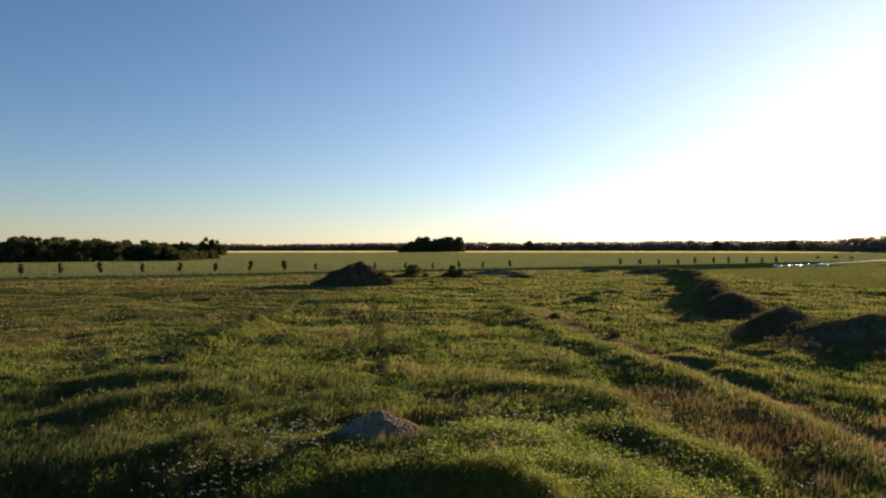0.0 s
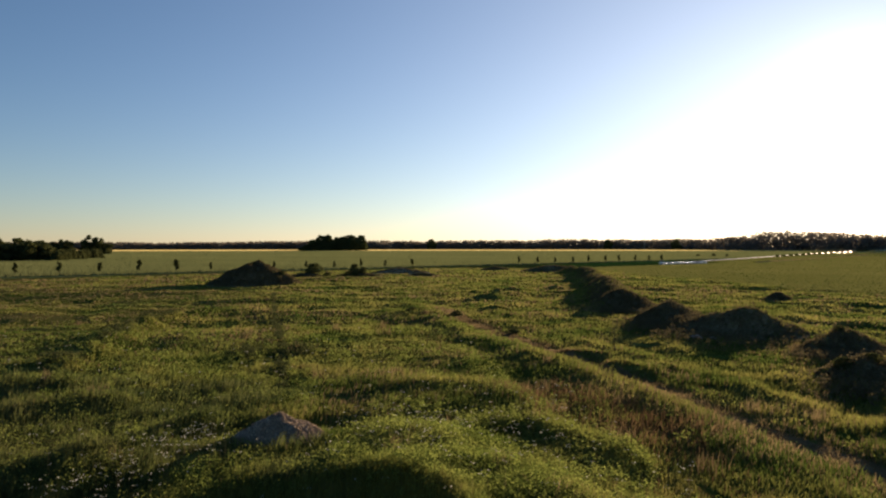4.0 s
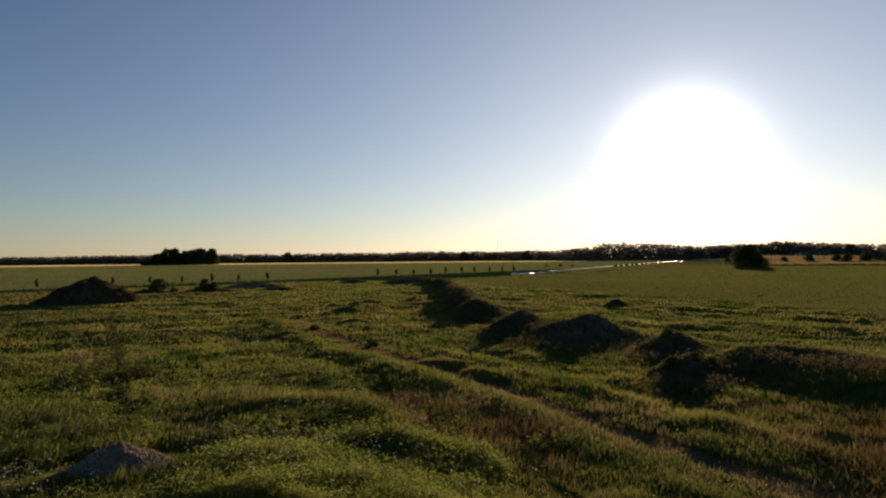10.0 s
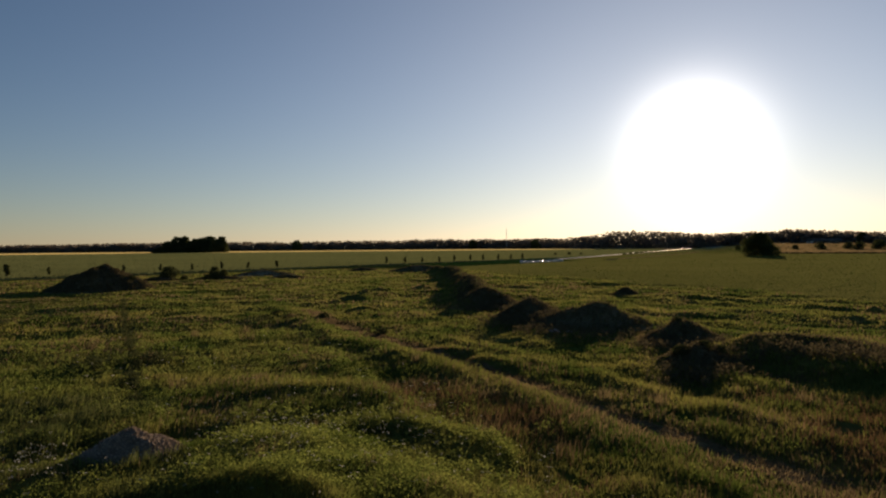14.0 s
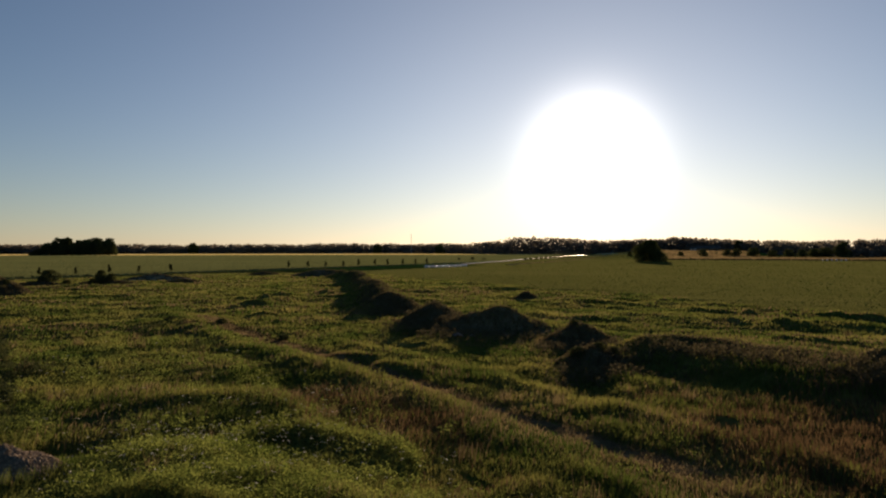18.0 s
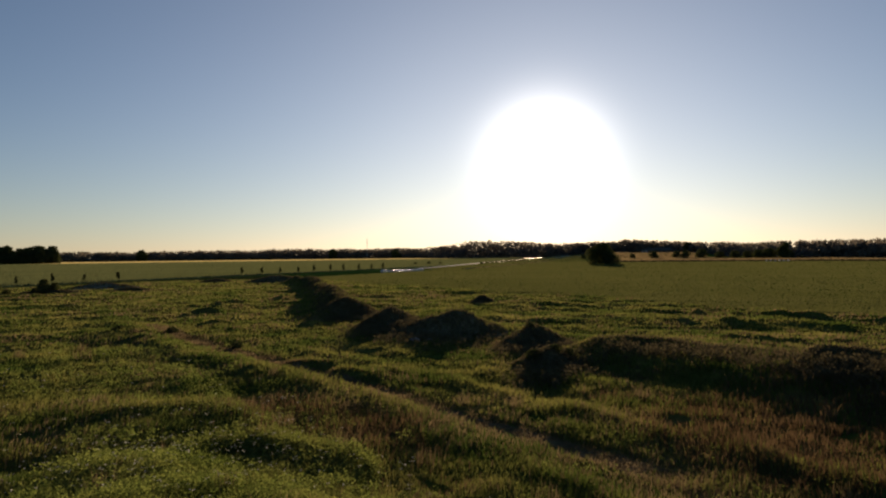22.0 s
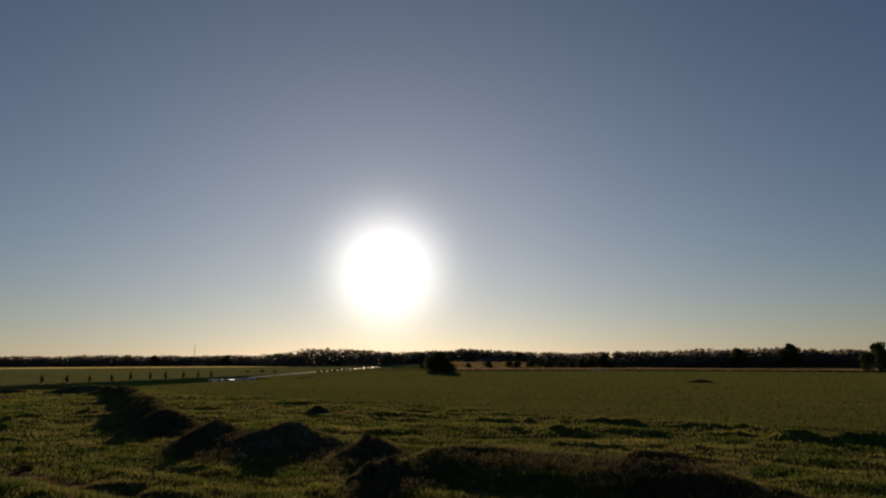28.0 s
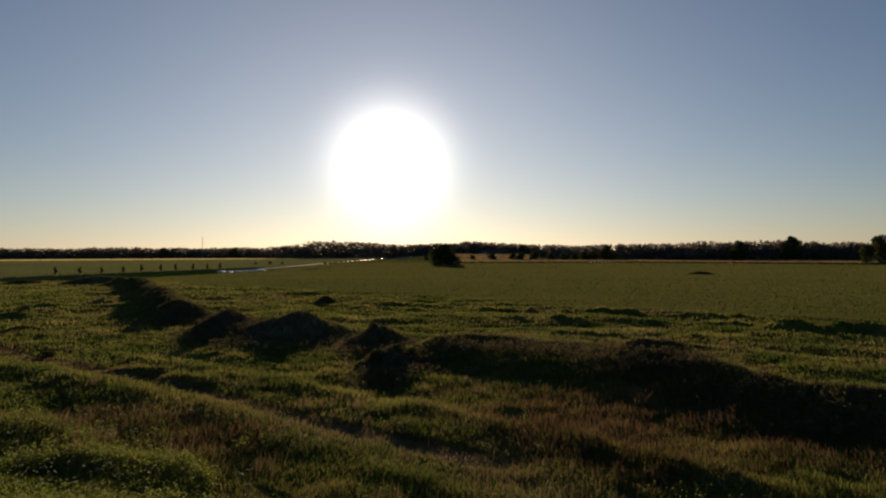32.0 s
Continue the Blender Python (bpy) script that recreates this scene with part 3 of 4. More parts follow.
# ---------------------------------------------------------------- trees and bushes
def leaf_cloud(rng, lobes, count, size):
    """Quads strewn through the outer part of the lobes (x, y, z, rx, ry, rz)."""
    lobes = np.array(lobes, float)
    weight = lobes[:, 3] * lobes[:, 5]
    k = rng.choice(len(lobes), count, p=weight / weight.sum())
    d = rng.normal(size=(count, 3))
    d /= np.linalg.norm(d, axis=1)[:, None]
    r = 0.55 + 0.5 * rng.random(count) ** 0.7
    c = lobes[k, :3] + d * lobes[k, 3:] * r[:, None]
    a = rng.normal(size=(count, 3))
    a /= np.linalg.norm(a, axis=1)[:, None]
    b = np.cross(a, rng.normal(size=(count, 3)))
    b /= np.linalg.norm(b, axis=1)[:, None]
    s = size * (0.6 + 0.8 * rng.random(count))
    a, b = a * s[:, None], b * (0.6 * s)[:, None]
    v = np.stack([c - a, c - b * 0.9, c + a, c + b], 1).reshape(-1, 3)
    return v, np.arange(4 * count).reshape(-1, 4)


def tree(name, h, w, leaves, size, seed, bare=0.15, lobes=9):
    """A broad-leaved tree at the origin: tapered trunk with limbs, and an uneven crown of many leaves."""
    rng = np.random.default_rng(seed)
    root = new(name)
    bm = bmesh.new()
    r = 0.022 * h
    lean = rng.normal(0, 0.02 * h, 2)
    p0, p1 = Vector((0, 0, -0.3)), Vector((lean[0] * 0.5, lean[1] * 0.5, h * 0.45))
    tube(bm, p0, p1, r, r * 0.65)
    tube(bm, p1, Vector((lean[0], lean[1], h * 0.85)), r * 0.65, r * 0.15)
    spots = []
    for i in range(lobes):
        u = i / max(1, lobes - 1)
        zc = h * (bare + 0.12 + (0.80 - bare) * u) * (1 + 0.05 * rng.normal())
        reach = 0.5 * w * (1 - 0.75 * abs(u - 0.35) ** 1.3) * (0.35 + 0.5 * rng.random())
        ang = rng.random() * 6.283 + i * 2.4
        rad = 0.5 * w * (0.42 + 0.22 * rng.random()) * (1 - 0.35 * u)
        top = min(rad * 0.9, (h - zc) if zc < h * 0.97 else rad * 0.3)
        spots.append((reach * math.cos(ang), reach * math.sin(ang), zc, rad, rad, max(top, 0.08 * h)))
        if i % 2 == 0:
            s = Vector((lean[0] * u, lean[1] * u, max(h * bare, zc * 0.7)))
            tube(bm, s, Vector((spots[-1][0], spots[-1][1], zc)), r * 0.35, r * 0.08, 5)
    part("trunk", bm, M_BARK, root)
    v, f = leaf_cloud(rng, spots, leaves, size)
    link_mesh("crown", v, f, M_LEAF, root, flat=True)
    return root


def place(x, y, turn=0.0, scale=1.0, sink=0.0, tall=1.0):
    return (Matrix.Translation((x, y, z_at(x, y) - sink)) @ Matrix.Rotation(turn, 4, "Z")
            @ Matrix.Diagonal((scale, scale, scale * tall, 1)))


def polar(az, d):
    """Metres right and ahead for a bearing in degrees to the left, and a distance."""
    return -math.sin(radians(az)) * d, math.cos(radians(az)) * d


rnd = random.Random(4)

# the lone dense tree in the young crop
lone = tree("field_tree", 14.4, 16.5, 12000, 0.46, 51, bare=0.0, lobes=24)
lone.matrix_basis = place(274.2, 265.9, 0.0, 0.92, 0.3, 0.93)
tagged(lone, "broad dark leafy tree standing alone at the field edge", "tree")

# wood on the far left: trees in three ranks along its edge
kinds = [tree("wood_tree", 11.0, 8.0 + i, 1500, 0.55, 60 + i, bare=0.02, lobes=10) for i in range(4)]
for i, k in enumerate(kinds):
    tagged(k, "dark broad-leaved tree in the wood beyond the corn", "tree", "wood trees")
    k.matrix_basis = place(-232 - 6 * i, 262 - 3 * i, i)
for i in range(24):
    u = i / 23
    for rank in range(3):
        x = -205 + 72 * u - 5.5 * rank + rnd.uniform(-1.5, 1.5)
        y = 240 + 84 * u + 7.5 * rank + rnd.uniform(-1.5, 1.5)
        tall = (1.16 if u < 0.16 else 0.92 - 0.2 * u + 0.05 * rank) * rnd.uniform(0.78, 1.14)
        copy_thing(kinds[rnd.randrange(4)], place(x, y, rnd.uniform(0, 6), 1.0, 0, tall))

# low hedge that runs on from the wood
shrub = tree("hedge_shrub", 4.6, 5.5, 900, 0.35, 70, bare=0.0, lobes=8)
tagged(shrub, "low dark shrub in the hedge beside the corn", "shrub", "hedge shrubs")
shrub.matrix_basis = place(-125, 309)
for i in range(1, 15):
    copy_thing(shrub, place(-125 - 0.3 * i + rnd.uniform(-0.8, 0.8), 309 + 4.3 * i, rnd.uniform(0, 6), rnd.uniform(0.85, 1.1)))

# tall trees behind the hedge
for az, tall in ((22.2, 0.85), (21.6, 1.0), (21.1, 0.9), (19.95, 1.3), (19.5, 1.15), (19.1, 1.1), (18.5, 0.75)):
    copy_thing(kinds[rnd.randrange(4)], place(*polar(az, 545), rnd.uniform(0, 6), 1.0, 0, tall))

# the grove in the middle of the corn
grove = [tree("grove_tree", 19.0, 18 + 2 * i, 5200, 0.8, 80 + i, bare=0.0, lobes=20) for i in range(2)]
for i, k in enumerate(grove):
    tagged(k, "tall dark tree in a grove among the corn", "tree", "grove trees")
    k.matrix_basis = place(*polar(1.4 - 2.2 * i, 822), i)
for az, d, tall, wide in ((2.0, 815, 1.0, 1.0), (0.75, 830, 0.92, 0.9), (0.1, 824, 0.95, 0.9), (-0.35, 815, 1.06, 1.0),
                          (-1.35, 818, 1.05, 0.9), (2.75, 812, 0.72, 0.8), (3.2, 808, 0.42, 0.7), (1.0, 805, 0.6, 0.8),
                          (-0.6, 805, 0.8, 0.9), (0.2, 804, 0.55, 0.9), (1.9, 804, 0.55, 0.9), (3.6, 806, 0.25, 0.6)):
    m = place(*polar(az, d), rnd.uniform(0, 6), 0.95 * wide, 0, 0.96 * tall / (0.95 * wide))
    copy_thing(grove[rnd.randrange(2)], m)

# far woods along the skyline: bearing to the left, distance, height of the tops over the horizon in degrees
SKYLINE = ((70, 1150, 0.5), (36, 1150, 0.42), (14, 1150, 0.42), (5, 1150, 0.52), (-3, 1150, 0.62), (-20, 1150, 0.66), (-28, 1100, 0.7), (-31, 1000, 0.75),
           (-33, 930, 1.0), (-35, 900, 1.28), (-38, 890, 1.2), (-41, 880, 1.05), (-48, 880, 1.08), (-51, 860, 0.9), (-56, 720, 0.82), (-62, 620, 0.74), (-66, 600, 0.86),
           (-72, 600, 0.98), (-76, 600, 0.84), (-110, 600, 0.9))
sk = np.array(SKYLINE)[::-1]
rng = np.random.default_rng(9)
all_v, all_f, total = [], [], 0
az = 60.0
while az > -95:
    d = float(np.interp(az, sk[:, 0], sk[:, 1]))
    el = float(np.interp(az, sk[:, 0], sk[:, 2])) * (1 + 0.22 * float(value_noise(np.array(az), np.array(0.0), 2.3, 61)) + 0.15 * float(value_noise(np.array(az), np.array(0.0), 0.6, 62)))
    for rank in range(3):
        dd = d + 16 * rank + rng.uniform(-8, 8)
        x, y = polar(az + rng.uniform(-0.25, 0.25), dd)
        z0 = float(ground_z(x, y))
        h = (EYE + dd * math.tan(radians(el)) - z0) * (0.95 + 0.015 * rank + 0.06 * rng.random() ** 3)
        w = h * rng.uniform(1.2, 1.9)
        lobes = []
        for i in range(5):
            u = i / 4
            rad = 0.5 * w * (0.95 - 0.45 * u) * rng.uniform(0.8, 1.1)
            lobes.append((x + rng.normal() * w * 0.2, y + rng.normal() * w * 0.2, z0 + h * (0.06 + 0.76 * u), rad, rad, h * 0.17))
        v, f = leaf_cloud(rng, lobes, 165, 1.5)
        all_v.append(v)
        all_f.append(f + total)
        total += len(v)
    az -= math.degrees(5.2 / d)
woods = link_mesh("far_woods", np.concatenate(all_v), np.concatenate(all_f), M_HAZED_LEAF, flat=True)
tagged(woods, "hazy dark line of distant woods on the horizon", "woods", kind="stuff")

# single taller trees that stand out of the skyline
for az, d, h in ((-7.5, 1120, 19), (-59.6, 600, 13.5), (-69.9, 560, 16), (-52.6, 800, 12), (-73.6, 570, 19), (-22.6, 1090, 18), (-28.0, 1040, 18)):
    copy_thing(grove[rnd.randrange(2)], place(*polar(az, d), rnd.uniform(0, 6), h / 19 * 0.85, 0, 1.08))
edge_tree = tree("wood_edge_tree", 15.5, 13, 3000, 0.6, 90, bare=0.0, lobes=14)
tagged(edge_tree, "large dark tree at the corner of the wood", "tree")
edge_tree.matrix_basis = place(*polar(-79.2, 395))
copy_thing(edge_tree, place(*polar(-83.0, 385), 2.0, 1.05))

# young trees planted along the road
young = []
for i in range(3):
    root = tree("young_tree", 2.9, 1.25, 620, 0.19, 100 + i, bare=0.2, lobes=9)
    bm = bmesh.new()
    tube(bm, (0.22, 0.05, -0.3), (0.22, 0.05, 1.25), 0.03, 0.03)
    part("stake", bm, M_BARK, root)
    tagged(root, "young planted roadside tree tied to a stake", "tree", "young roadside trees")
    young.append(root)
BEARINGS = (35.0, 32.7, 30.2, 27.6, 24.6, 21.8, 19.1, 16.3, 13.6, 11.0, 5.9, 3.3, 0.9, -1.4, -3.5, -5.8,
            -15.1, -16.7, -18.2, -19.7, -21.0, -22.4, -23.5, -24.8, -25.9, -26.9)
for i, a in enumerate(BEARINGS):
    t = math.tan(radians(-a))
    y = 195 / (1 - 0.55 * t)
    s = rnd.uniform(0.85, 1.1) * (0.85 if 8 < i < 16 else 1.0)
    m = place(t * y, y, rnd.uniform(0, 6), s)
    if i < 3:
        young[i].matrix_basis = m
    else:
        copy_thing(young[rnd.randrange(3)], m)

# bushes on and beside the heaps, and along the far lane
bush = tree("bush", 2.6, 3.4, 2400, 0.15, 110, bare=0.0, lobes=12)
tagged(bush, "round dark green bush on the rough ground", "bush")
bush.matrix_basis = place(-6.4, 138.5)
for x, y, s, tall in ((-3.5, 138, 0.45, 0.9), (2.0, 134.5, 0.55, 1.7), (3.6, 135.5, 0.5, 1.0), (0.6, 135.0, 0.4, 0.9),
                      (28.2, 34.1, 0.2, 0.8), (23.5, 26.4, 0.22, 0.8), (22.3, 26.6, 0.26, 0.8), (24.5, 26.5, 0.28, 0.7), (-13.2, 31.3, 0.24, 0.8), (-2.6, 36.8, 0.16, 0.7), (-3.9, 36.2, 0.12, 0.8),
                      (-14.4, 108.2, 0.3, 0.35), (-10.0, 107.4, 0.35, 0.7), (9.6, 56, 0.3, 0.7),
                      (11.5, 44, 0.28, 0.7), (6.2, 60, 0.3, 0.6)):
    copy_thing(bush, place(x, y, rnd.uniform(0, 6), s, 0.1, tall))
for a, d, s in ((-48.2, 600, 1.5), (-49.9, 600, 2.2), (-51.7, 605, 2.1), (-52.4, 600, 2.3), (-53.6, 600, 2.8), (-55.0, 595, 2.2), (-56.1, 600, 2.4),
                (-57.0, 600, 2.3), (-57.8, 605, 2.6), (-58.5, 600, 3.0), (-44.2, 610, 1.5), (-29.7, 430, 0.6), (-30.9, 430, 0.75), (-31.9, 430, 0.6)):
    copy_thing(bush, place(*polar(a, d), rnd.uniform(0, 6), s))

# slender saplings in the meadow
slim = tree("slender_sapling", 3.6, 1.0, 230, 0.075, 120, bare=0.12, lobes=11)
tagged(slim, "thin self-sown sapling with sparse leaves in the grass", "sapling")
slim.matrix_basis = place(14.7, 34.4, 1, 0.42)


# ---------------------------------------------------------------- bales, buildings, mast
def bale():
    """A wrapped round bale lying on its side along x."""
    root = new("wrapped_bale")
    bm = bmesh.new()
    n, prof = 20, ((-0.62, 0.50), (-0.60, 0.60), (-0.5, 0.66), (-0.25, 0.675), (0.0, 0.67), (0.25, 0.675), (0.5, 0.66), (0.60, 0.60), (0.62, 0.50))
    rings = [[bm.verts.new((px, r * math.cos(6.2832 * k / n), 0.62 + r * math.sin(6.2832 * k / n) * (0.97 if math.sin(6.2832 * k / n) < 0 else 1))) for k in range(n)] for px, r in prof]
    for a, b in zip(rings, rings[1:]):
        for k in range(n):
            bm.faces.new((a[k], a[(k + 1) % n], b[(k + 1) % n], b[k]))
    for f in bm.faces:
        f.smooth = True
    part("side_wrap", bm, M_WRAP, root)
    for sx in (-1, 1):
        bm = bmesh.new()
        ring = [bm.verts.new((sx * 0.62, 0.5 * math.cos(6.2832 * k / n), 0.62 + 0.5 * math.sin(6.2832 * k / n))) for k in range(n)]
        mid = bm.verts.new((sx * 0.60, 0, 0.62))
        for k in range(n):
            bm.faces.new((ring[k], ring[(k + 1) % n], mid))
        part("end_wrap", bm, M_WRAP, root)
    return root


roll = bale()
tagged(roll, "white plastic wrapped hay bale in a row by the road", "bale", "wrapped bales")
turn = math.atan2(15, 29)
roll.matrix_basis = place(108.5, 214.3, turn, 0.82)
for i in range(1, 14):
    u = i / 13
    copy_thing(roll, place(108.5 + 24 * u, 214.3 + 12.4 * u, turn + rnd.uniform(-0.3, 0.3), rnd.uniform(0.78, 0.88)))
# low bushes set apart from each other along the near side of the road
ends = np.array(LANE[2:6], float)
legs = np.concatenate([[0], np.cumsum(np.hypot(*np.diff(ends, axis=0).T))])
for i in range(17):
    along = 17.0 * i + 0.4 * i * i
    x, y = float(np.interp(along, legs, ends[:, 0])), float(np.interp(along, legs, ends[:, 1]))
    copy_thing(bush, place(x + 2.2, y - 2.2, rnd.uniform(0, 6), 0.72 + 0.016 * i, 0.1, 0.6))
for i in range(5):
    copy_thing(roll, place(*polar(-41.95 - 0.24 * i, 800 + 3 * i), rnd.uniform(0, 3), 1.05))
for i in range(6):
    copy_thing(roll, place(*polar(-58.35 - 0.3 * i, 434), rnd.uniform(0, 3), 0.95))


def house(name, length, depth, eaves, ridge, windows, door, wall=None):
    """A gabled building, its length along x."""
    root = new(name)
    bm = bmesh.new()
    x, y = length / 2, depth / 2
    lo = [bm.verts.new(p) for p in ((-x, -y, -0.4), (x, -y, -0.4), (x, y, -0.4), (-x, y, -0.4))]
    hi = [bm.verts.new(p) for p in ((-x, -y, eaves), (x, -y, eaves), (x, y, eaves), (-x, y, eaves))]
    g0, g1 = bm.verts.new((-x, 0, ridge)), bm.verts.new((x, 0, ridge))
    bm.faces.new((lo[0], lo[1], hi[1], hi[0]))
    bm.faces.new((lo[2], lo[3], hi[3], hi[2]))
    bm.faces.new((lo[1], lo[2], hi[2], g1, hi[1]))
    bm.faces.new((lo[3], lo[0], hi[0], g0, hi[3]))
    part("wall", bm, wall or M_WALL, root)
    for s in (-1, 1):
        bm = bmesh.new()
        o = 0.6
        k = (ridge - eaves) / y
        a = [bm.verts.new(p) for p in ((-x - o, s * (y + o), eaves - o * k + 0.05), (x + o, s * (y + o), eaves - o * k + 0.05), (x + o, 0, ridge + 0.05), (-x - o, 0, ridge + 0.05))]
        f = bm.faces.new(a)
        r = bmesh.ops.extrude_face_region(bm, geom=[f])
        for e in r["geom"]:
            if isinstance(e, bmesh.types.BMVert):
                e.co.z += 0.18
        part("roof", bm, M_ROOF, root, "grey sheet roof slope")
    for i in range(windows):
        cx = -x + length * (i + 0.7) / (windows + 0.4)
        win = bmesh.new()
        box(win, cx, -y - 0.02, eaves * 0.55, 1.2, 0.08, 1.1)
        frame_ob = part("window", win, M_WALL, root)
        pane = bmesh.new()
        box(pane, cx, -y - 0.05, eaves * 0.55, 1.0, 0.06, 0.9)
        part("pane", pane, M_GLASS, frame_ob)
    bm = bmesh.new()
    box(bm, -x + door, -y - 0.03, 1.4, 3.0 if length > 20 else 1.0, 0.1, 2.8 if length > 20 else 2.1)
    part("door", bm, M_BARK, root, "dark wooden door")
    return root


barn = house("barn", 26, 12, 2.6, 4.2, 4, 10, M_BOARD)
tagged(barn, "long weathered board barn with a grey sheet roof", "barn")
bx, by = polar(-50.3, 815)
barn.matrix_basis = place(bx, by, radians(-50.3) + 0.15)
annex = house("shed", 6, 5, 2.3, 3.4, 1, 2)
tagged(annex, "small pale farm shed beside the barn", "shed")
annex.matrix_basis = place(*polar(-49.2, 790), radians(-49.2))
home = house("farmhouse", 12, 8, 3.4, 7.2, 3, 6)
tagged(home, "pale farmhouse with a grey roof among trees", "house")
home.matrix_basis = place(*polar(-71.6, 604), radians(-71.9))

bm = bmesh.new()
for k in range(3):
    a, b = 2.094 * k, 2.094 * (k + 1)
    for z in range(0, 32, 4):
        r0, r1 = 1.1 - z * 0.015, 1.1 - (z + 4) * 0.015
        tube(bm, (r0 * math.cos(a), r0 * math.sin(a), z), (r1 * math.cos(a), r1 * math.sin(a), z + 4), 0.10, 0.10, 4)
        tube(bm, (r0 * math.cos(a), r0 * math.sin(a), z), (r1 * math.cos(b), r1 * math.sin(b), z + 4), 0.05, 0.05, 4)
mast = new("radio_mast")
part("lattice", bm, M_STEEL, mast)
bm = bmesh.new()
tube(bm, (0, 0, 31.5), (0, 0, 35), 0.1, 0.06, 5)
part("antenna", bm, M_STEEL, mast)
mast.matrix_basis = place(*polar(-25.55, 1080))
tagged(mast, "thin steel lattice radio mast above distant woods", "mast")


# ---------------------------------------------------------------- gravel pile and stones
def gravel_pile():
    px, py, n, rings = -2.1, 21.3, 56, 22
    v, base = [], float(ground_z(px, py)) - 0.12
    for i in range(rings):
        u = i / (rings - 1)
        for k in range(n):
            a = 6.2832 * k / n
            wob = 1 + 0.10 * math.sin(2 * a + 1) + 0.06 * math.sin(5 * a)
            x, y = px + 1.42 * u * wob * math.cos(a), py + 1.2 * u * wob * math.sin(a)
            z = float(ground_z(x, y)) * u + base * (1 - u) + 0.92 * (1 - u) - 0.05 * math.exp(-(u / 0.1) ** 2)
            z += 0.11 * float(value_noise(np.array(x), np.array(y), 0.22, 5)) + 0.12 * float(value_noise(np.array(x), np.array(y), 0.6, 6))
            v.append((x, y, z - (0.15 if i == rings - 1 else 0)))
    f = [(i * n + k, i * n + (k + 1) % n, (i + 1) * n + (k + 1) % n, (i + 1) * n + k) for i in range(rings - 1) for k in range(n)]
    return link_mesh("gravel_cone", v, np.array(f), M_GRAVEL, flat=False)


tagged(gravel_pile(), "grey brown cone of loose gravel in the grass", "gravel pile")


def loose_gravel():
    """Coarse pebbles strewn over the cone."""
    rng = np.random.default_rng(31)
    n = 2600
    a, u = rng.random(n) * 6.2832, np.sqrt(rng.random(n)) * 1.02
    wob = 1 + 0.10 * np.sin(2 * a + 1) + 0.06 * np.sin(5 * a)
    x, y = -2.1 + 1.42 * u * wob * np.cos(a), 21.3 + 1.2 * u * wob * np.sin(a)
    base = float(ground_z(-2.1, 21.3)) - 0.12
    z = ground_z(x, y) * u + base * (1 - u) + 0.92 * np.maximum(0, 1 - u) + 0.11 * value_noise(x, y, 0.22, 5) + 0.12 * value_noise(x, y, 0.6, 6)
    s = 0.014 + 0.03 * rng.random(n) ** 2
    o = np.array([(1, 0, 0), (0, 1, 0), (-1, 0, 0), (0, -1, 0), (0, 0, 0.8), (0, 0, -0.8)])
    v = np.stack([x, y, z], 1)[:, None] + (o[None] * (0.7 + 0.6 * rng.random((n, 6, 1)))) * s[:, None, None]
    f = np.array([(0, 1, 4), (1, 2, 4), (2, 3, 4), (3, 0, 4), (1, 0, 5), (2, 1, 5), (3, 2, 5), (0, 3, 5)])
    return link_mesh("loose_gravel", v.reshape(-1, 3), (np.arange(n)[:, None, None] * 6 + f[None]).reshape(-1, 3), M_PEBBLE, flat=True)


tagged(loose_gravel(), "coarse grey and brown pebbles on the gravel", "gravel", kind="stuff")


def stone(x, y, s, seed):
    bm = bmesh.new()
    bmesh.ops.create_icosphere(bm, subdivisions=2, radius=1)
    for v in bm.verts:
        n = noise.noise(v.co * 1.3 + Vector((seed, 0, 0))) * 0.35 + noise.noise(v.co * 3 + Vector((0, seed, 0))) * 0.1
        v.co = Vector((v.co.x * 1.25, v.co.y, v.co.z * 0.75)) * (1 + n) * s
    me = bpy.data.meshes.new("stone")
    bm.to_mesh(me)
    bm.free()
    me.materials.append(M_STONE)
    ob = new("stone", me)
    ob.matrix_basis = place(x, y, seed * 2.0, 1.0, -0.25 * s)
    return tagged(ob, "pale grey boulder at the foot of an earth heap", "stone", "boulders")


for i, (x, y, s) in enumerate(((24.0, 28.6, 0.36), (24.6, 28.0, 0.26), (22.4, 39.4, 0.3), (23.2, 38.8, 0.24), (25.5, 27.4, 0.22))):
    stone(x, y, s, i + 1)


# ---------------------------------------------------------------- grass, weeds and flowers
def strew(rng, count, r0, r1, a0=-88.0, a1=42.0):
    """Places strewn round the hill, ever thinner with the distance."""
    r = r0 * (r1 / r0) ** rng.random(count)
    a = np.radians(a0 + (a1 - a0) * rng.random(count))
    return -np.sin(a) * r, np.cos(a) * r, r


def on_track(x, y):
    centre = np.interp(y, [4, 12, 16, 22.8, 28.3, 35, 46.4, 65], [14.2, 14.5, 14.0, 13.5, 12.9, 11.8, 10.4, 9.0])
    return (np.abs(x - centre) < 0.72 + 0.3 * value_noise(x, y, 2.0, 50)) & (y < 60) & (value_noise(x, y, 3.5, 51) > -0.3)


def on_gravel(x, y):
    return np.hypot((x + 2.1) / 1.38, (y - 21.3) / 1.15) < 1.0


def lush(x, y):
    """1 in the hollow at the near left, where tall dark green growth stands."""
    d = np.hypot((x + 13.5) / 13.0, (y - 21.5) / 10.0) + 0.5 * value_noise(x, y, 4.0, 53) + 0.35 * value_noise(x, y, 1.6, 54)
    return 1 - smooth(d, 0.8, 1.05)


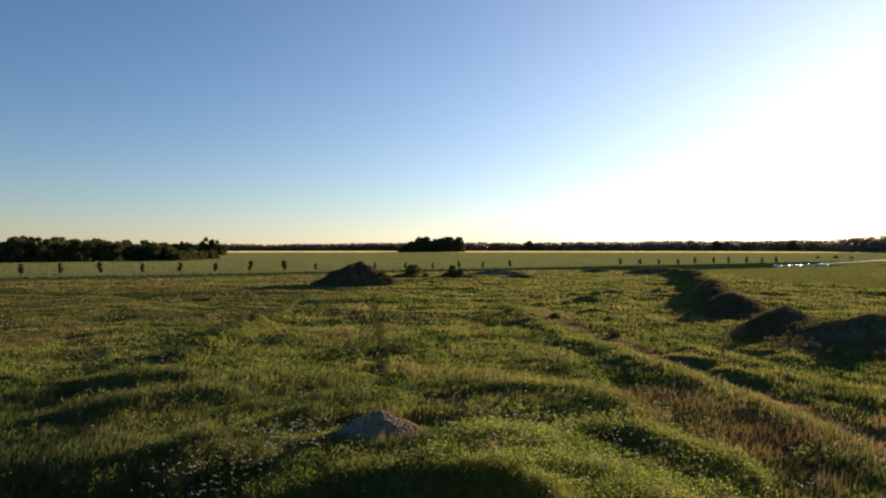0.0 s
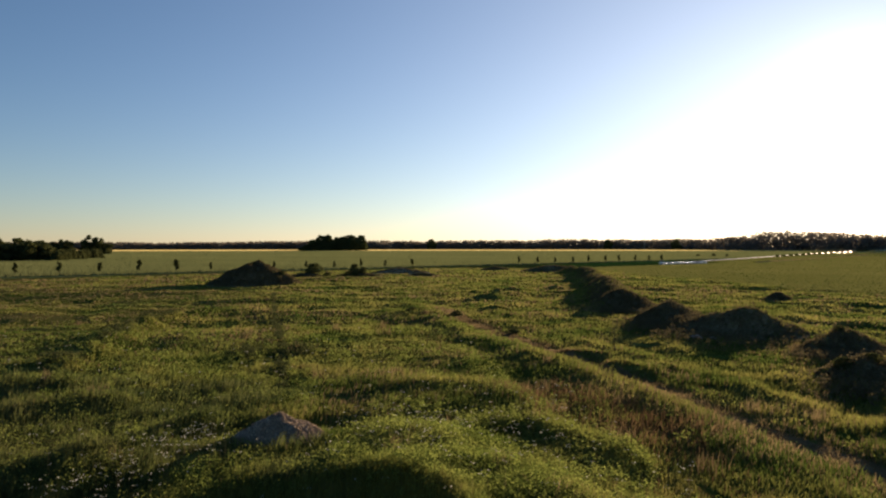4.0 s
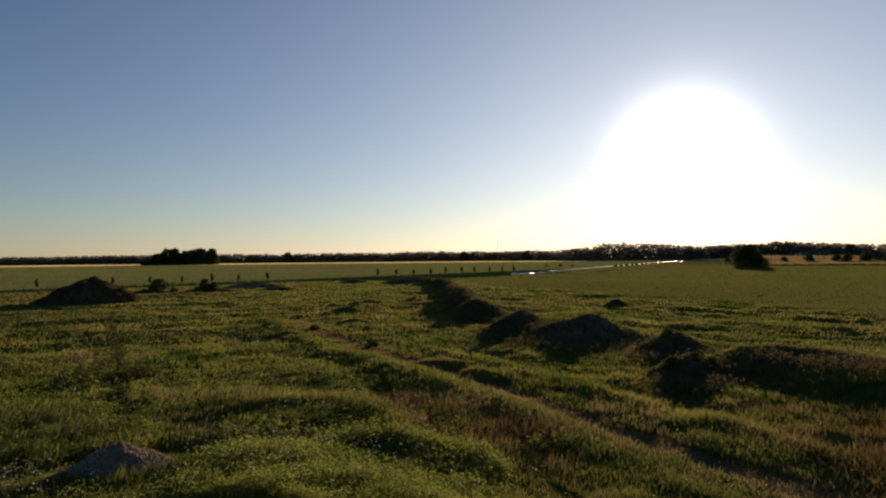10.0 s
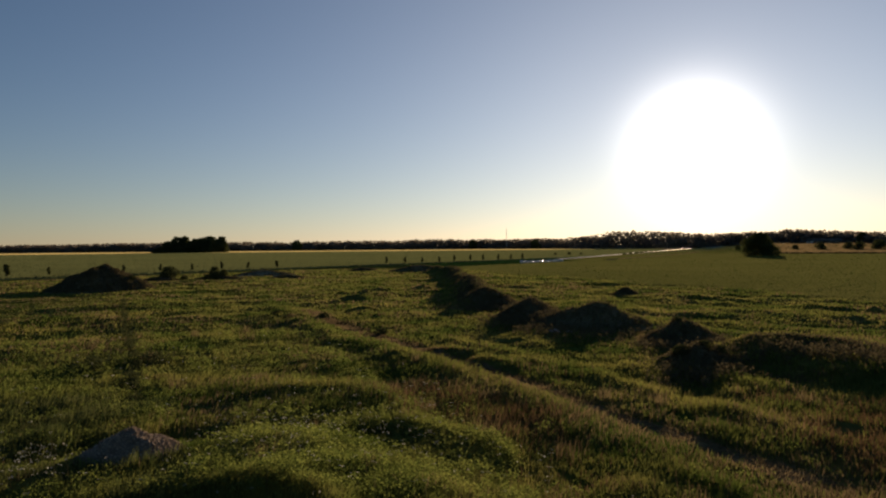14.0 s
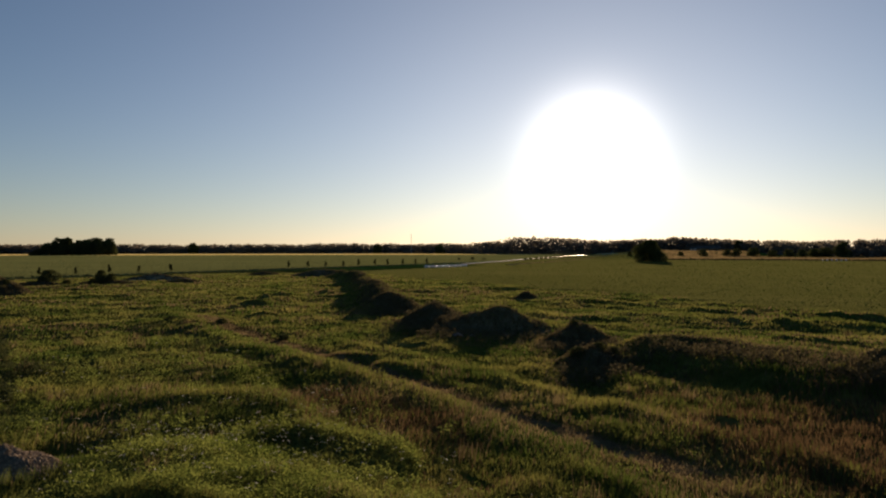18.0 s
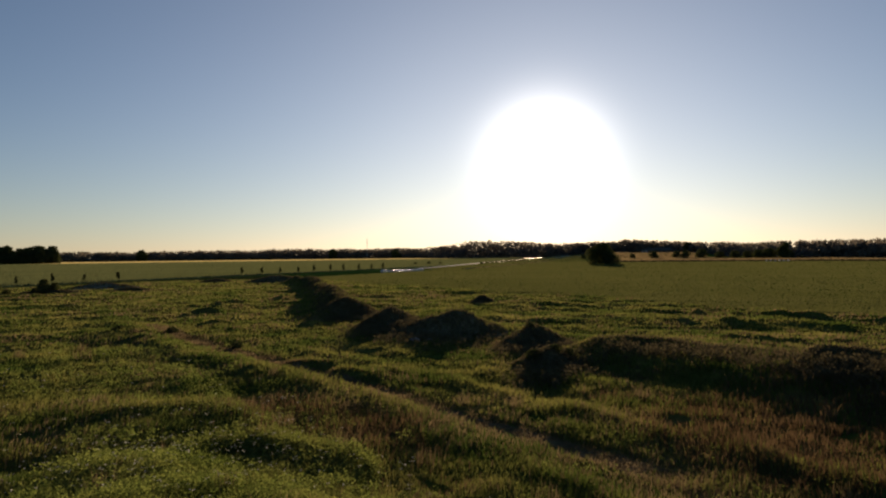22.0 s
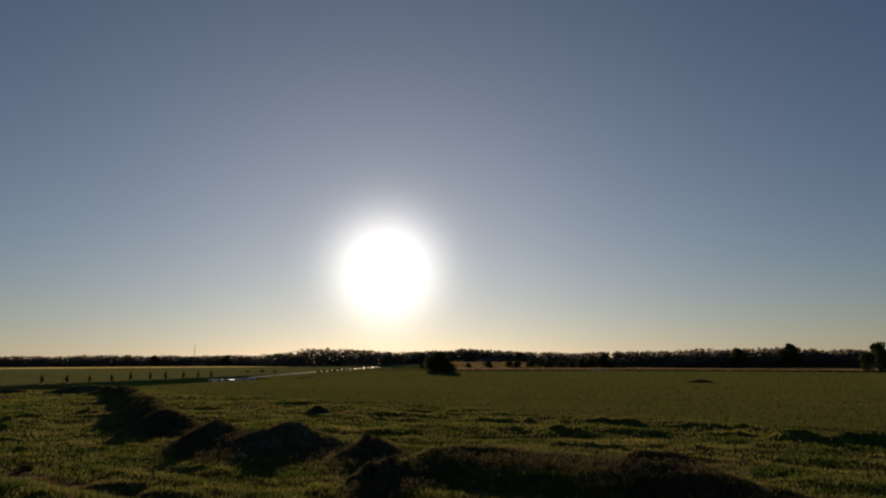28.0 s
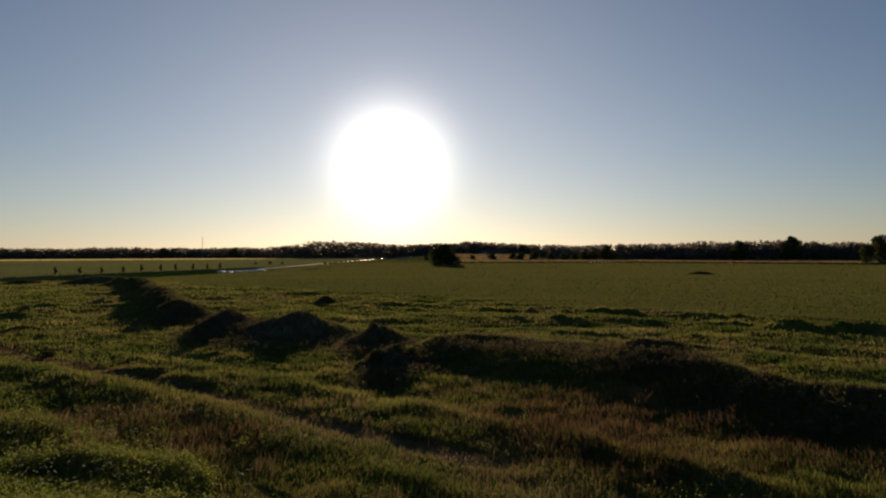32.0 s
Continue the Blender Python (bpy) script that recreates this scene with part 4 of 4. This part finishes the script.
def rusty(x, y):
    """1 on the shelf beside the track and below the eastern bank, where rusty brown grass stands."""
    d = np.minimum(np.hypot((x - 22) / 6.5, (y - 11) / 9.0), np.hypot((x - 8.6) / 2.6, (y - 20) / 7.5))
    return 1 - smooth(d + 0.6 * value_noise(x, y, 2.5, 58), 0.7, 1.1)


def grazed(x, y):
    """1 on the short yellowish grass beyond the terrace step."""
    return smooth(np.interp(y, [28, 34, 48.8, 57, 63, 80], [-13.8, -13.8, -14.6, -14.8, -12.5, -11.0]) - x + 1.2 * value_noise(x, y, 3.0, 66), 0.0, 1.2) * smooth(y, 29, 34) * (1 - smooth(y, 95, 110))


def dryness(x, y):
    """Where seed-heavy brown grass stands between the green."""
    v = value_noise(x, y, 6.0, 41) + 0.7 * value_noise(x, y, 2.2, 42)
    v = v - 0.6 * lush(x, y) + 0.3 * smooth(-x, 10, 34) * smooth(y, 28, 38) + 0.06 * smooth(x, 5, 14) - 0.45 * np.exp(-((x - 3) / 3.2) ** 2 - ((y - 18.5) / 6.0) ** 2)
    v = v + 0.12 * grazed(x, y)
    return v + 0.32 * np.exp(-((x - 8.2) / 2.2) ** 2 - ((y - 21) / 6.0) ** 2) - 0.12 * np.exp(-((x - 19) / 4.0) ** 2 - ((y - 30) / 10.0) ** 2) + 0.4 * np.exp(-((x - 22) / 6.5) ** 2 - ((y - 11) / 9.0) ** 2)


def blades(name, rng, x, y, h, w, mat, bend=0.75, segments=2, facing=None):
    n = len(x)
    z = top_z(x, y) - 0.02
    a = rng.random(n) * 6.2832 if facing is None else rng.normal(facing, 0.35, n)
    side = np.stack([np.cos(a), np.sin(a), np.zeros(n)], 1) * (w * 0.5)[:, None]
    la = rng.normal(0.6, 1.1, n)
    lean = np.stack([np.cos(la), np.sin(la)], 1) * (h * bend * rng.random(n))[:, None]
    p = np.stack([x, y, z], 1)
    tip = p + np.concatenate([lean, (h * (0.75 + 0.25 * rng.random(n)))[:, None]], 1)
    if segments == 1:
        v = np.stack([p - side, p + side, tip], 1).reshape(-1, 3)
        return link_mesh(name, v, np.arange(3 * n).reshape(-1, 3), mat, flat=True)
    mid = p + np.concatenate([lean * 0.35, (h * 0.6)[:, None]], 1)
    v = np.stack([p - side, p + side, mid + side * 0.75, mid - side * 0.75, tip], 1).reshape(-1, 3)
    k = np.arange(n)[:, None] * 5
    f = np.concatenate([k + np.array([[0, 1, 2]]), k + np.array([[0, 2, 3]]), k + np.array([[3, 2, 4]])])
    return link_mesh(name, v, f, mat, flat=True)


def meadow(name, seed, count, r0, r1, segments, dry, mat, tall, zone=None, inside=True):
    rng = np.random.default_rng(seed)
    x, y, r = strew(rng, count, r0, r1)
    d = dryness(x, y)
    want = (d > 0.18 + 0.2 * rng.normal(size=count)) if dry else (d < 0.42 + 0.3 * rng.normal(size=count))
    want &= (~on_track(x, y) | (rng.random(count) < 0.22)) & ~on_gravel(x, y) & (x < 66 + 6 * value_noise(x, y, 9, 43)) & (y - 0.66 * x < 172)
    want &= value_noise(x, y, 1.1, 44) > -0.38
    if zone is not None:
        want &= (zone(x, y) > rng.random(count)) == inside
    want &= (heap_top(x, y) < 0.25) | (rng.random(count) < 0.35)
    x, y, r = x[want], y[want], r[want]
    n = len(x)
    h = tall * (0.5 + 0.6 * rng.random(n)) * (1 + 0.7 * value_noise(x, y, 3.0, 45) + 1.7 * np.maximum(0, value_noise(x, y, 0.9, 46))) * (1 - 0.6 * on_track(x, y)) * (0.8 + 0.2 * smooth(r, 10, 40)) * (1 - 0.5 * grazed(x, y))
    w = (0.0010 + 0.0006 * rng.random(n)) * r * (1.8 if segments == 1 else 0.9)
    return blades(name, rng, x, y, h, w, mat, segments=segments)


near = meadow("meadow_grass", 1, 268000, 10.5, 34, 2, False, M_GRASS, 0.32, lush, False)
tagged(near, "tall green meadow grass lit from behind by the low sun", "grass", kind="stuff")
hollow = meadow("meadow_grass", 5, 268000, 10.5, 34, 2, False, M_LUSH, 0.42, lush)
tagged(hollow, "tall dark green grass in the hollow", "grass", kind="stuff")
far_grass = meadow("meadow_grass", 2, 425000, 33, 190, 1, False, M_GRASS, 0.22)
tagged(far_grass, "green meadow grass further off", "grass", kind="stuff")
dry_near = meadow("seed_grass", 3, 90000, 10.5, 34, 2, True, M_SEED, 0.36, rusty, False)
tagged(dry_near, "brown seeding grass standing in the meadow", "grass", kind="stuff")
rust = meadow("seed_grass", 6, 150000, 10.5, 42, 2, True, M_RUST, 0.46, rusty)
tagged(rust, "tall rusty brown seeding grass below the bank", "grass", kind="stuff")
dry_far = meadow("seed_grass", 4, 172000, 33, 190, 1, True, M_SEED, 0.22)
tagged(dry_far, "brown seeding grass further off in the meadow", "grass", kind="stuff")


def hill_grass():
    """Short grass on the heap that the walker stands on."""
    rng = np.random.default_rng(38)
    r, a = 0.8 + 9.9 * np.sqrt(rng.random(60000)), 6.2832 * rng.random(60000)
    x, y = r * np.cos(a), r * np.sin(a)
    keep = value_noise(x, y, 1.1, 44) > -0.38
    x, y = x[keep], y[keep]
    n = len(x)
    return blades("meadow_grass", rng, x, y, 0.12 + 0.18 * rng.random(n), 0.008 + 0.006 * rng.random(n), M_GRASS, segments=1)


tagged(hill_grass(), "short green grass on top of the earth heap", "grass", kind="stuff")


def weeds():
    """Broad-leaved weeds on the heaps and banks."""
    rng = np.random.default_rng(6)
    v, f, total = [], [], 0
    for heap in HEAPS:
        _, hx, hy, h, a, b = heap[:6]
        n = int(2600 * min(1.0, (a + b) / 6)) if h < 2.5 else 9000
        x, y = hx + a * 1.05 * (2 * rng.random(n) - 1), hy + b * 1.05 * (2 * rng.random(n) - 1)
        keep = heap_z(x, y, heap) > 0.12
        x, y = x[keep], y[keep]
        far = 1 + 0.006 * math.hypot(hx, hy)
        lob = np.stack([x, y, top_z(x, y) + 0.05, 0.14 + 0 * x, 0.14 + 0 * x, 0.09 + 0 * x], 1)
        q, g = leaf_cloud(rng, lob, len(x) * 4, 0.05 * far if h < 2.5 else 0.12)
        v.append(q), f.append(g + total)
        total += len(q)
    for stops, w in ((BANK_EAST, 2.2), (BANK_NORTH, 2.4)):
        s = np.array(stops)
        n = 9000
        k = rng.integers(0, len(s) - 1, n)
        u = rng.random(n)
        p = s[k] + (s[k + 1] - s[k]) * u[:, None]
        x, y = p[:, 0] + rng.normal(-0.3, w * 0.42, n), p[:, 1] + rng.normal(-0.3, w * 0.42, n)
        lob = np.stack([x, y, top_z(x, y) + 0.05, 0.14 + 0 * x, 0.14 + 0 * x, 0.09 + 0 * x], 1)
        q, g = leaf_cloud(rng, lob, n * 3, 0.055 + (0.05 if stops is BANK_NORTH else 0))
        v.append(q), f.append(g + total)
        total += len(q)
    return link_mesh("weeds", np.concatenate(v), np.concatenate(f), M_WEED, flat=True)


tagged(weeds(), "dark broad-leaved weeds covering heaps and banks", "weeds", kind="stuff")


def flowers():
    """White umbels on thin stems, thick round the gravel pile and on the spur."""
    rng = np.random.default_rng(8)
    x0, y0, _ = strew(rng, 600, 12, 45)
    u = rng.random(190)
    x1, y1 = -3.6 - 3.6 * u + rng.normal(0, 0.6, 190), 20.8 - 5.0 * u + rng.normal(0, 0.7, 190)
    x2, y2 = rng.normal(3.0, 3.0, 260), rng.normal(18.8, 3.2, 260)
    x, y = np.concatenate([x0, x1, x2]), np.concatenate([y0, y1, y2])
    keep = (np.hypot(x + 2.1, y - 21.0) > 1.9) & ~on_track(x, y) & (np.hypot(x, y) > 11) & (x < 9)
    x, y = x[keep], y[keep]
    n = len(x)
    h = 0.48 + 0.36 * rng.random(n)
    z = top_z(x, y)
    r = np.hypot(x, y)
    lob = np.stack([x, y, z + h, 0.05 + 0 * x, 0.05 + 0 * x, 0.02 + 0 * x], 1)
    m = n * 5
    k = np.repeat(np.arange(n), 5)
    c = lob[k, :3] + rng.normal(0, 1, (m, 3)) * np.array([0.04, 0.04, 0.012])
    s = (0.010 + 0.011 * rng.random(m)) * (0.6 + r[k] / 50)
    a = np.stack([s, 0 * s, 0.4 * s * rng.normal(size=m)], 1)
    b = np.stack([0 * s, s, 0.4 * s * rng.normal(size=m)], 1)
    v = np.stack([c - a, c - b, c + a, c + b], 1).reshape(-1, 3)
    return link_mesh("wildflowers", v, np.arange(4 * m).reshape(-1, 4), M_PETAL, flat=True), x, y, h


umbels, fx, fy, fh = flowers()
tagged(umbels, "small white umbel flowers scattered through the grass", "flowers", kind="stuff")
stems = blades("flower_stems", np.random.default_rng(10), fx, fy, fh * 1.02, 0.012 + 0 * fx, M_WEED, bend=0.02, segments=1)
tagged(stems, "thin green flower stems", "flowers", kind="stuff")


def crop(name, seed, count, r0, r1, inside, tall, mat, arc=(-88.0, 42.0)):
    """Short even crop on the fields."""
    rng = np.random.default_rng(seed)
    x, y, r = strew(rng, count, r0, r1, *arc)
    keep = inside(x, y)
    x, y, r = x[keep], y[keep], r[keep]
    n = len(x)
    return blades(name, rng, x, y, tall * (0.7 + 0.5 * rng.random(n)), (0.0024 + 0.0014 * rng.random(n)) * r, mat, bend=0.35, segments=1, facing=-radians(SUN_AZ))


def lane_side(x, y):
    """Metres beyond the road, where it runs."""
    p = np.array(LANE, float)
    return np.where(x > 148, y - np.interp(x, p[:, 0], p[:, 1]), 1.0)


def in_young(x, y):
    return (x > 64 + 6 * value_noise(x, y, 9, 43)) & ((y - 0.66 * x < 140) | (lane_side(x, y) < 0)) & (np.hypot(x, y) < 470) & ~near_lane(x, y, 2.5)


def in_corn(x, y):
    return (y - 0.66 * x > 186) & (lane_side(x, y) > 0) & ~near_lane(x, y, 4)


young_crop = crop("young_crop", 21, 570000, 62, 480, in_young, 0.14, M_CROP)
tagged(young_crop, "even bright green young crop on the flat field", "crop", kind="stuff")
far_crop = crop("young_crop", 30, 90000, 465, 860, lambda x, y: (lane_side(x, y) < -3) & (x > 148) & (np.degrees(np.arctan2(x, y)) < 46.5) & ~near_lane(x, y, 3), 0.14, M_CROP)
tagged(far_crop, "green young crop on the far field beside the road", "crop", kind="stuff")
corn = crop("corn_field", 22, 490000, 130, 780, in_corn, 0.6, M_CORN)
tagged(corn, "blue-green corn standing on the wide field", "crop", kind="stuff")
ripe = crop("ripe_corn", 23, 74000, 770, 1150, lambda x, y: (np.degrees(np.arctan2(x, y)) < 44) & ((x < 148) | (lane_side(x, y) > 8)), 0.7, M_RIPE)
tagged(ripe, "pale ripe corn in a far sunlit strip", "crop", kind="stuff")
verge = crop("dry_verge", 24, 122000, 455, 840, lambda x, y: (np.degrees(np.arctan2(x, y)) > 46) & ((np.hypot(x, y) < 610) | (np.degrees(np.arctan2(x, y)) < 54)), 0.45, M_SEED)
tagged(verge, "dry pale grass along the far lane", "grass", kind="stuff")

lane_verge = crop("dry_verge", 29, 340000, 250, 760, lambda x, y: near_lane(x, y, 1.3) & (np.degrees(np.arctan2(x, y)) > 35) & (np.degrees(np.arctan2(x, y)) < 46), 0.22, M_SEED)
tagged(lane_verge, "dry beige grass along both roads", "grass", kind="stuff")
far_verge = crop("dry_verge", 37, 40000, 790, 885, lambda x, y: near_lane(x, y, 9), 0.8, M_RIPE, (-45.2, -41.6))
tagged(far_verge, "pale straw grass along the far end of the road", "grass", kind="stuff")


def ditch_weeds():
    """A dark line of weeds along the ditch behind the young crop."""
    rng = np.random.default_rng(25)
    n = 2600
    a = -46.8 - 53 * rng.random(n)
    d = np.interp(-a, [46, 60.5, 80, 100], [452, 449, 387, 380]) + rng.normal(0, 1.2, n)
    x, y = -np.sin(np.radians(a)) * d, np.cos(np.radians(a)) * d
    lob = np.stack([x, y, ground_z(x, y) + 0.35, 0.9 + 0 * x, 0.9 + 0 * x, 0.5 + 0 * x], 1)
    return link_mesh("ditch_weeds", *leaf_cloud(rng, lob, 4 * n, 0.5), M_WEED, flat=True)


tagged(ditch_weeds(), "dark line of tall weeds along a field ditch", "weeds", kind="stuff")


def herbs():
    """Low leafy herbs and clover between the grass."""
    rng = np.random.default_rng(27)
    x, y, r = strew(rng, 44000, 10.5, 48)
    # thick growth on the lit spur
    u, v = rng.random((2, 6000))
    x, y = np.concatenate([x, 3.9 + 4.3 * np.sqrt(u) * np.cos(6.2832 * v)]), np.concatenate([y, 17.0 + 5.0 * np.sqrt(u) * np.sin(6.2832 * v)])
    r = np.hypot(x, y)
    want = (value_noise(x, y, 4.0, 47) + 0.8 * value_noise(x, y, 1.3, 48) > -0.12 - 0.6 * (np.hypot((x - 4) / 4.5, (y - 18.5) / 5.5) < 1)) & ~on_track(x, y) & ~on_gravel(x, y) & (rng.random(len(x)) > 0.75 * smooth(x, 7, 12) + 0.3 * smooth(x, 14, 19))
    x, y, r = x[want], y[want], r[want]
    tall = 0.10 + 0.16 * rng.random(len(x)) + 0.12 * (value_noise(x, y, 1.3, 48) > 0.15)
    tall += (0.30 * rng.random(len(x)) * (value_noise(x, y, 0.8, 49) > 0.05)) * (1 - smooth(x, -1.0, 2.0)) * (1 - smooth(y, 17.5, 20))
    wide = 0.10 + 0.10 * rng.random(len(x))
    lob = np.stack([x, y, top_z(x, y) + tall, wide, wide, 0.6 * tall], 1)
    n = 9 * len(x)
    k = rng.permutation(np.repeat(np.arange(len(x)), 9))
    d = rng.normal(size=(n, 3))
    d /= np.linalg.norm(d, axis=1)[:, None]
    c = lob[k, :3] + d * lob[k, 3:] * (0.5 + 0.6 * rng.random(n))[:, None]
    lush = np.hypot((x[k] - 4) / 4.5, (y[k] - 18.5) / 5.5) < 1
    size = (0.010 + 0.0008 * r[k]) * (1 + 0.3 * lush) * (0.6 + 0.8 * rng.random(n))
    a = rng.normal(size=(n, 3)) * np.array([1, 1, 0.6])
    a *= (size / np.linalg.norm(a, axis=1))[:, None]
    b = np.cross(a, rng.normal(size=(n, 3)))
    b *= (0.55 * size / np.linalg.norm(b, axis=1))[:, None]
    v = np.stack([c - a, c - b, c + a, c + b], 1).reshape(-1, 3)
    return link_mesh("meadow_herbs", v, np.arange(4 * n).reshape(-1, 4), M_HERB, flat=True)


tagged(herbs(), "low green leafy herbs between the meadow grass", "herbs", kind="stuff")


def foot_weeds():
    """Tall dark nettles on the shaded side of the heaps and the eastern bank."""
    rng = np.random.default_rng(28)
    xs, ys = [], []
    for heap in HEAPS[1:6]:
        n = 380
        u = rng.random(n)
        xs.append(heap[1] - 0.66 * (heap[4] * 0.6 + 3.0 * u) + rng.normal(0, heap[4] * 0.45, n))
        ys.append(heap[2] - 0.75 * (heap[4] * 0.6 + 3.0 * u) + rng.normal(0, heap[4] * 0.4, n))
    b = np.array(BANK_EAST)
    k = rng.integers(0, len(b) - 1, 1800)
    p = b[k] + (b[k + 1] - b[k]) * rng.random(1800)[:, None]
    xs.append(p[:, 0] - 1.6 - 2.2 * rng.random(1800))
    ys.append(p[:, 1] - 1.6 + rng.normal(0, 0.9, 1800))
    x, y = np.concatenate(xs), np.concatenate(ys)
    lob = np.stack([x, y, top_z(x, y) + 0.28, 0.16 + 0 * x, 0.16 + 0 * x, 0.3 + 0 * x], 1)
    return link_mesh("nettles", *leaf_cloud(rng, lob, 12 * len(x), 0.05), M_WEED, flat=True)


def trail_weeds():
    """Thin dark lines of taller plants along the groove and the terrace step."""
    rng = np.random.default_rng(35)
    g = np.array(GROOVE)
    k = rng.integers(0, len(g) - 1, 420)
    q = g[k] + (g[k + 1] - g[k]) * rng.random(420)[:, None]
    x, y = q[:, 0] + rng.normal(0, 0.16, 420), q[:, 1]
    x, y = np.concatenate([x, rng.normal(-5.3, 0.5, 60), rng.normal(-2.6, 0.45, 70)]), np.concatenate([y, rng.normal(37.3, 0.7, 60), rng.normal(38.0, 0.8, 70)])
    keep = value_noise(x, y, 2.5, 55) > -0.25
    x, y = x[keep], y[keep]
    g = np.array(TERRACE)
    k = rng.integers(0, len(g) - 1, 520)
    q = g[k] + (g[k + 1] - g[k]) * rng.random(520)[:, None]
    ex, ey = q[:, 0] + rng.normal(-0.3, 0.45, 520), q[:, 1]
    keep = value_noise(ex, ey, 3.5, 67) > -0.15
    x, y = np.concatenate([x, ex[keep]]), np.concatenate([y, ey[keep]])
    lob = np.stack([x, y, top_z(x, y) + 0.24, 0.15 + 0 * x, 0.15 + 0 * x, 0.26 + 0 * x], 1)
    return link_mesh("trail_weeds", *leaf_cloud(rng, lob, 14 * len(x), 0.06), M_LEAF, flat=True)


tagged(trail_weeds(), "thin dark lines of taller weeds across the meadow", "weeds", kind="stuff")
tagged(foot_weeds(), "tall dark nettles at the foot of the heaps", "weeds", kind="stuff")


def tall_tufts():
    """Taller clumps of grass and stalks that stand out of the meadow."""
    rng = np.random.default_rng(33)
    cx, cy, _ = strew(rng, 60, 14, 62)
    cx[:6], cy[:6] = (7.4, 7.9, 8.6, 2.2, -9.5, 9.8), (26.5, 25.8, 27.2, 30.5, 27.0, 31.0)
    keep = ~on_track(cx, cy) & (np.hypot(cx + 2.1, cy - 21.3) > 2.2)
    cx, cy = cx[keep], cy[keep]
    k = np.repeat(np.arange(len(cx)), 46)
    n = len(k)
    spread_out = 0.10 + 0.16 * rng.random(len(cx))
    x, y = cx[k] + rng.normal(0, 1, n) * spread_out[k], cy[k] + rng.normal(0, 1, n) * spread_out[k]
    h = (0.5 + 0.35 * rng.random(len(cx)))[k] * (0.6 + 0.5 * rng.random(n))
    return blades("tall_tufts", rng, x, y, h, 0.006 + 0.0007 * np.hypot(x, y) * rng.random(n), M_SEED, bend=0.45)


def track_grass():
    """Short dry grass that has come back on the wheel track."""
    rng = np.random.default_rng(36)
    y = 6 + 58 * rng.random(26000) ** 1.4
    x = np.interp(y, [4, 12, 16, 22.8, 28.3, 35, 46.4, 65], [14.2, 14.5, 14.0, 13.5, 12.9, 11.8, 10.4, 9.0]) + rng.normal(0, 0.5, 26000)
    keep = value_noise(x, y, 0.7, 56) + 0.6 * value_noise(x, y, 2.2, 57) > -0.22
    x, y = x[keep], y[keep]
    h = 0.07 + 0.14 * rng.random(len(x))
    return blades("track_grass", rng, x, y, h, (0.0012 + 0.0008 * rng.random(len(x))) * np.hypot(x, y), M_SEED, segments=1)


tagged(track_grass(), "short dry brown grass growing over the wheel track", "grass", kind="stuff")
tagged(tall_tufts(), "taller straw-coloured grass tufts standing out of the meadow", "grass", kind="stuff")
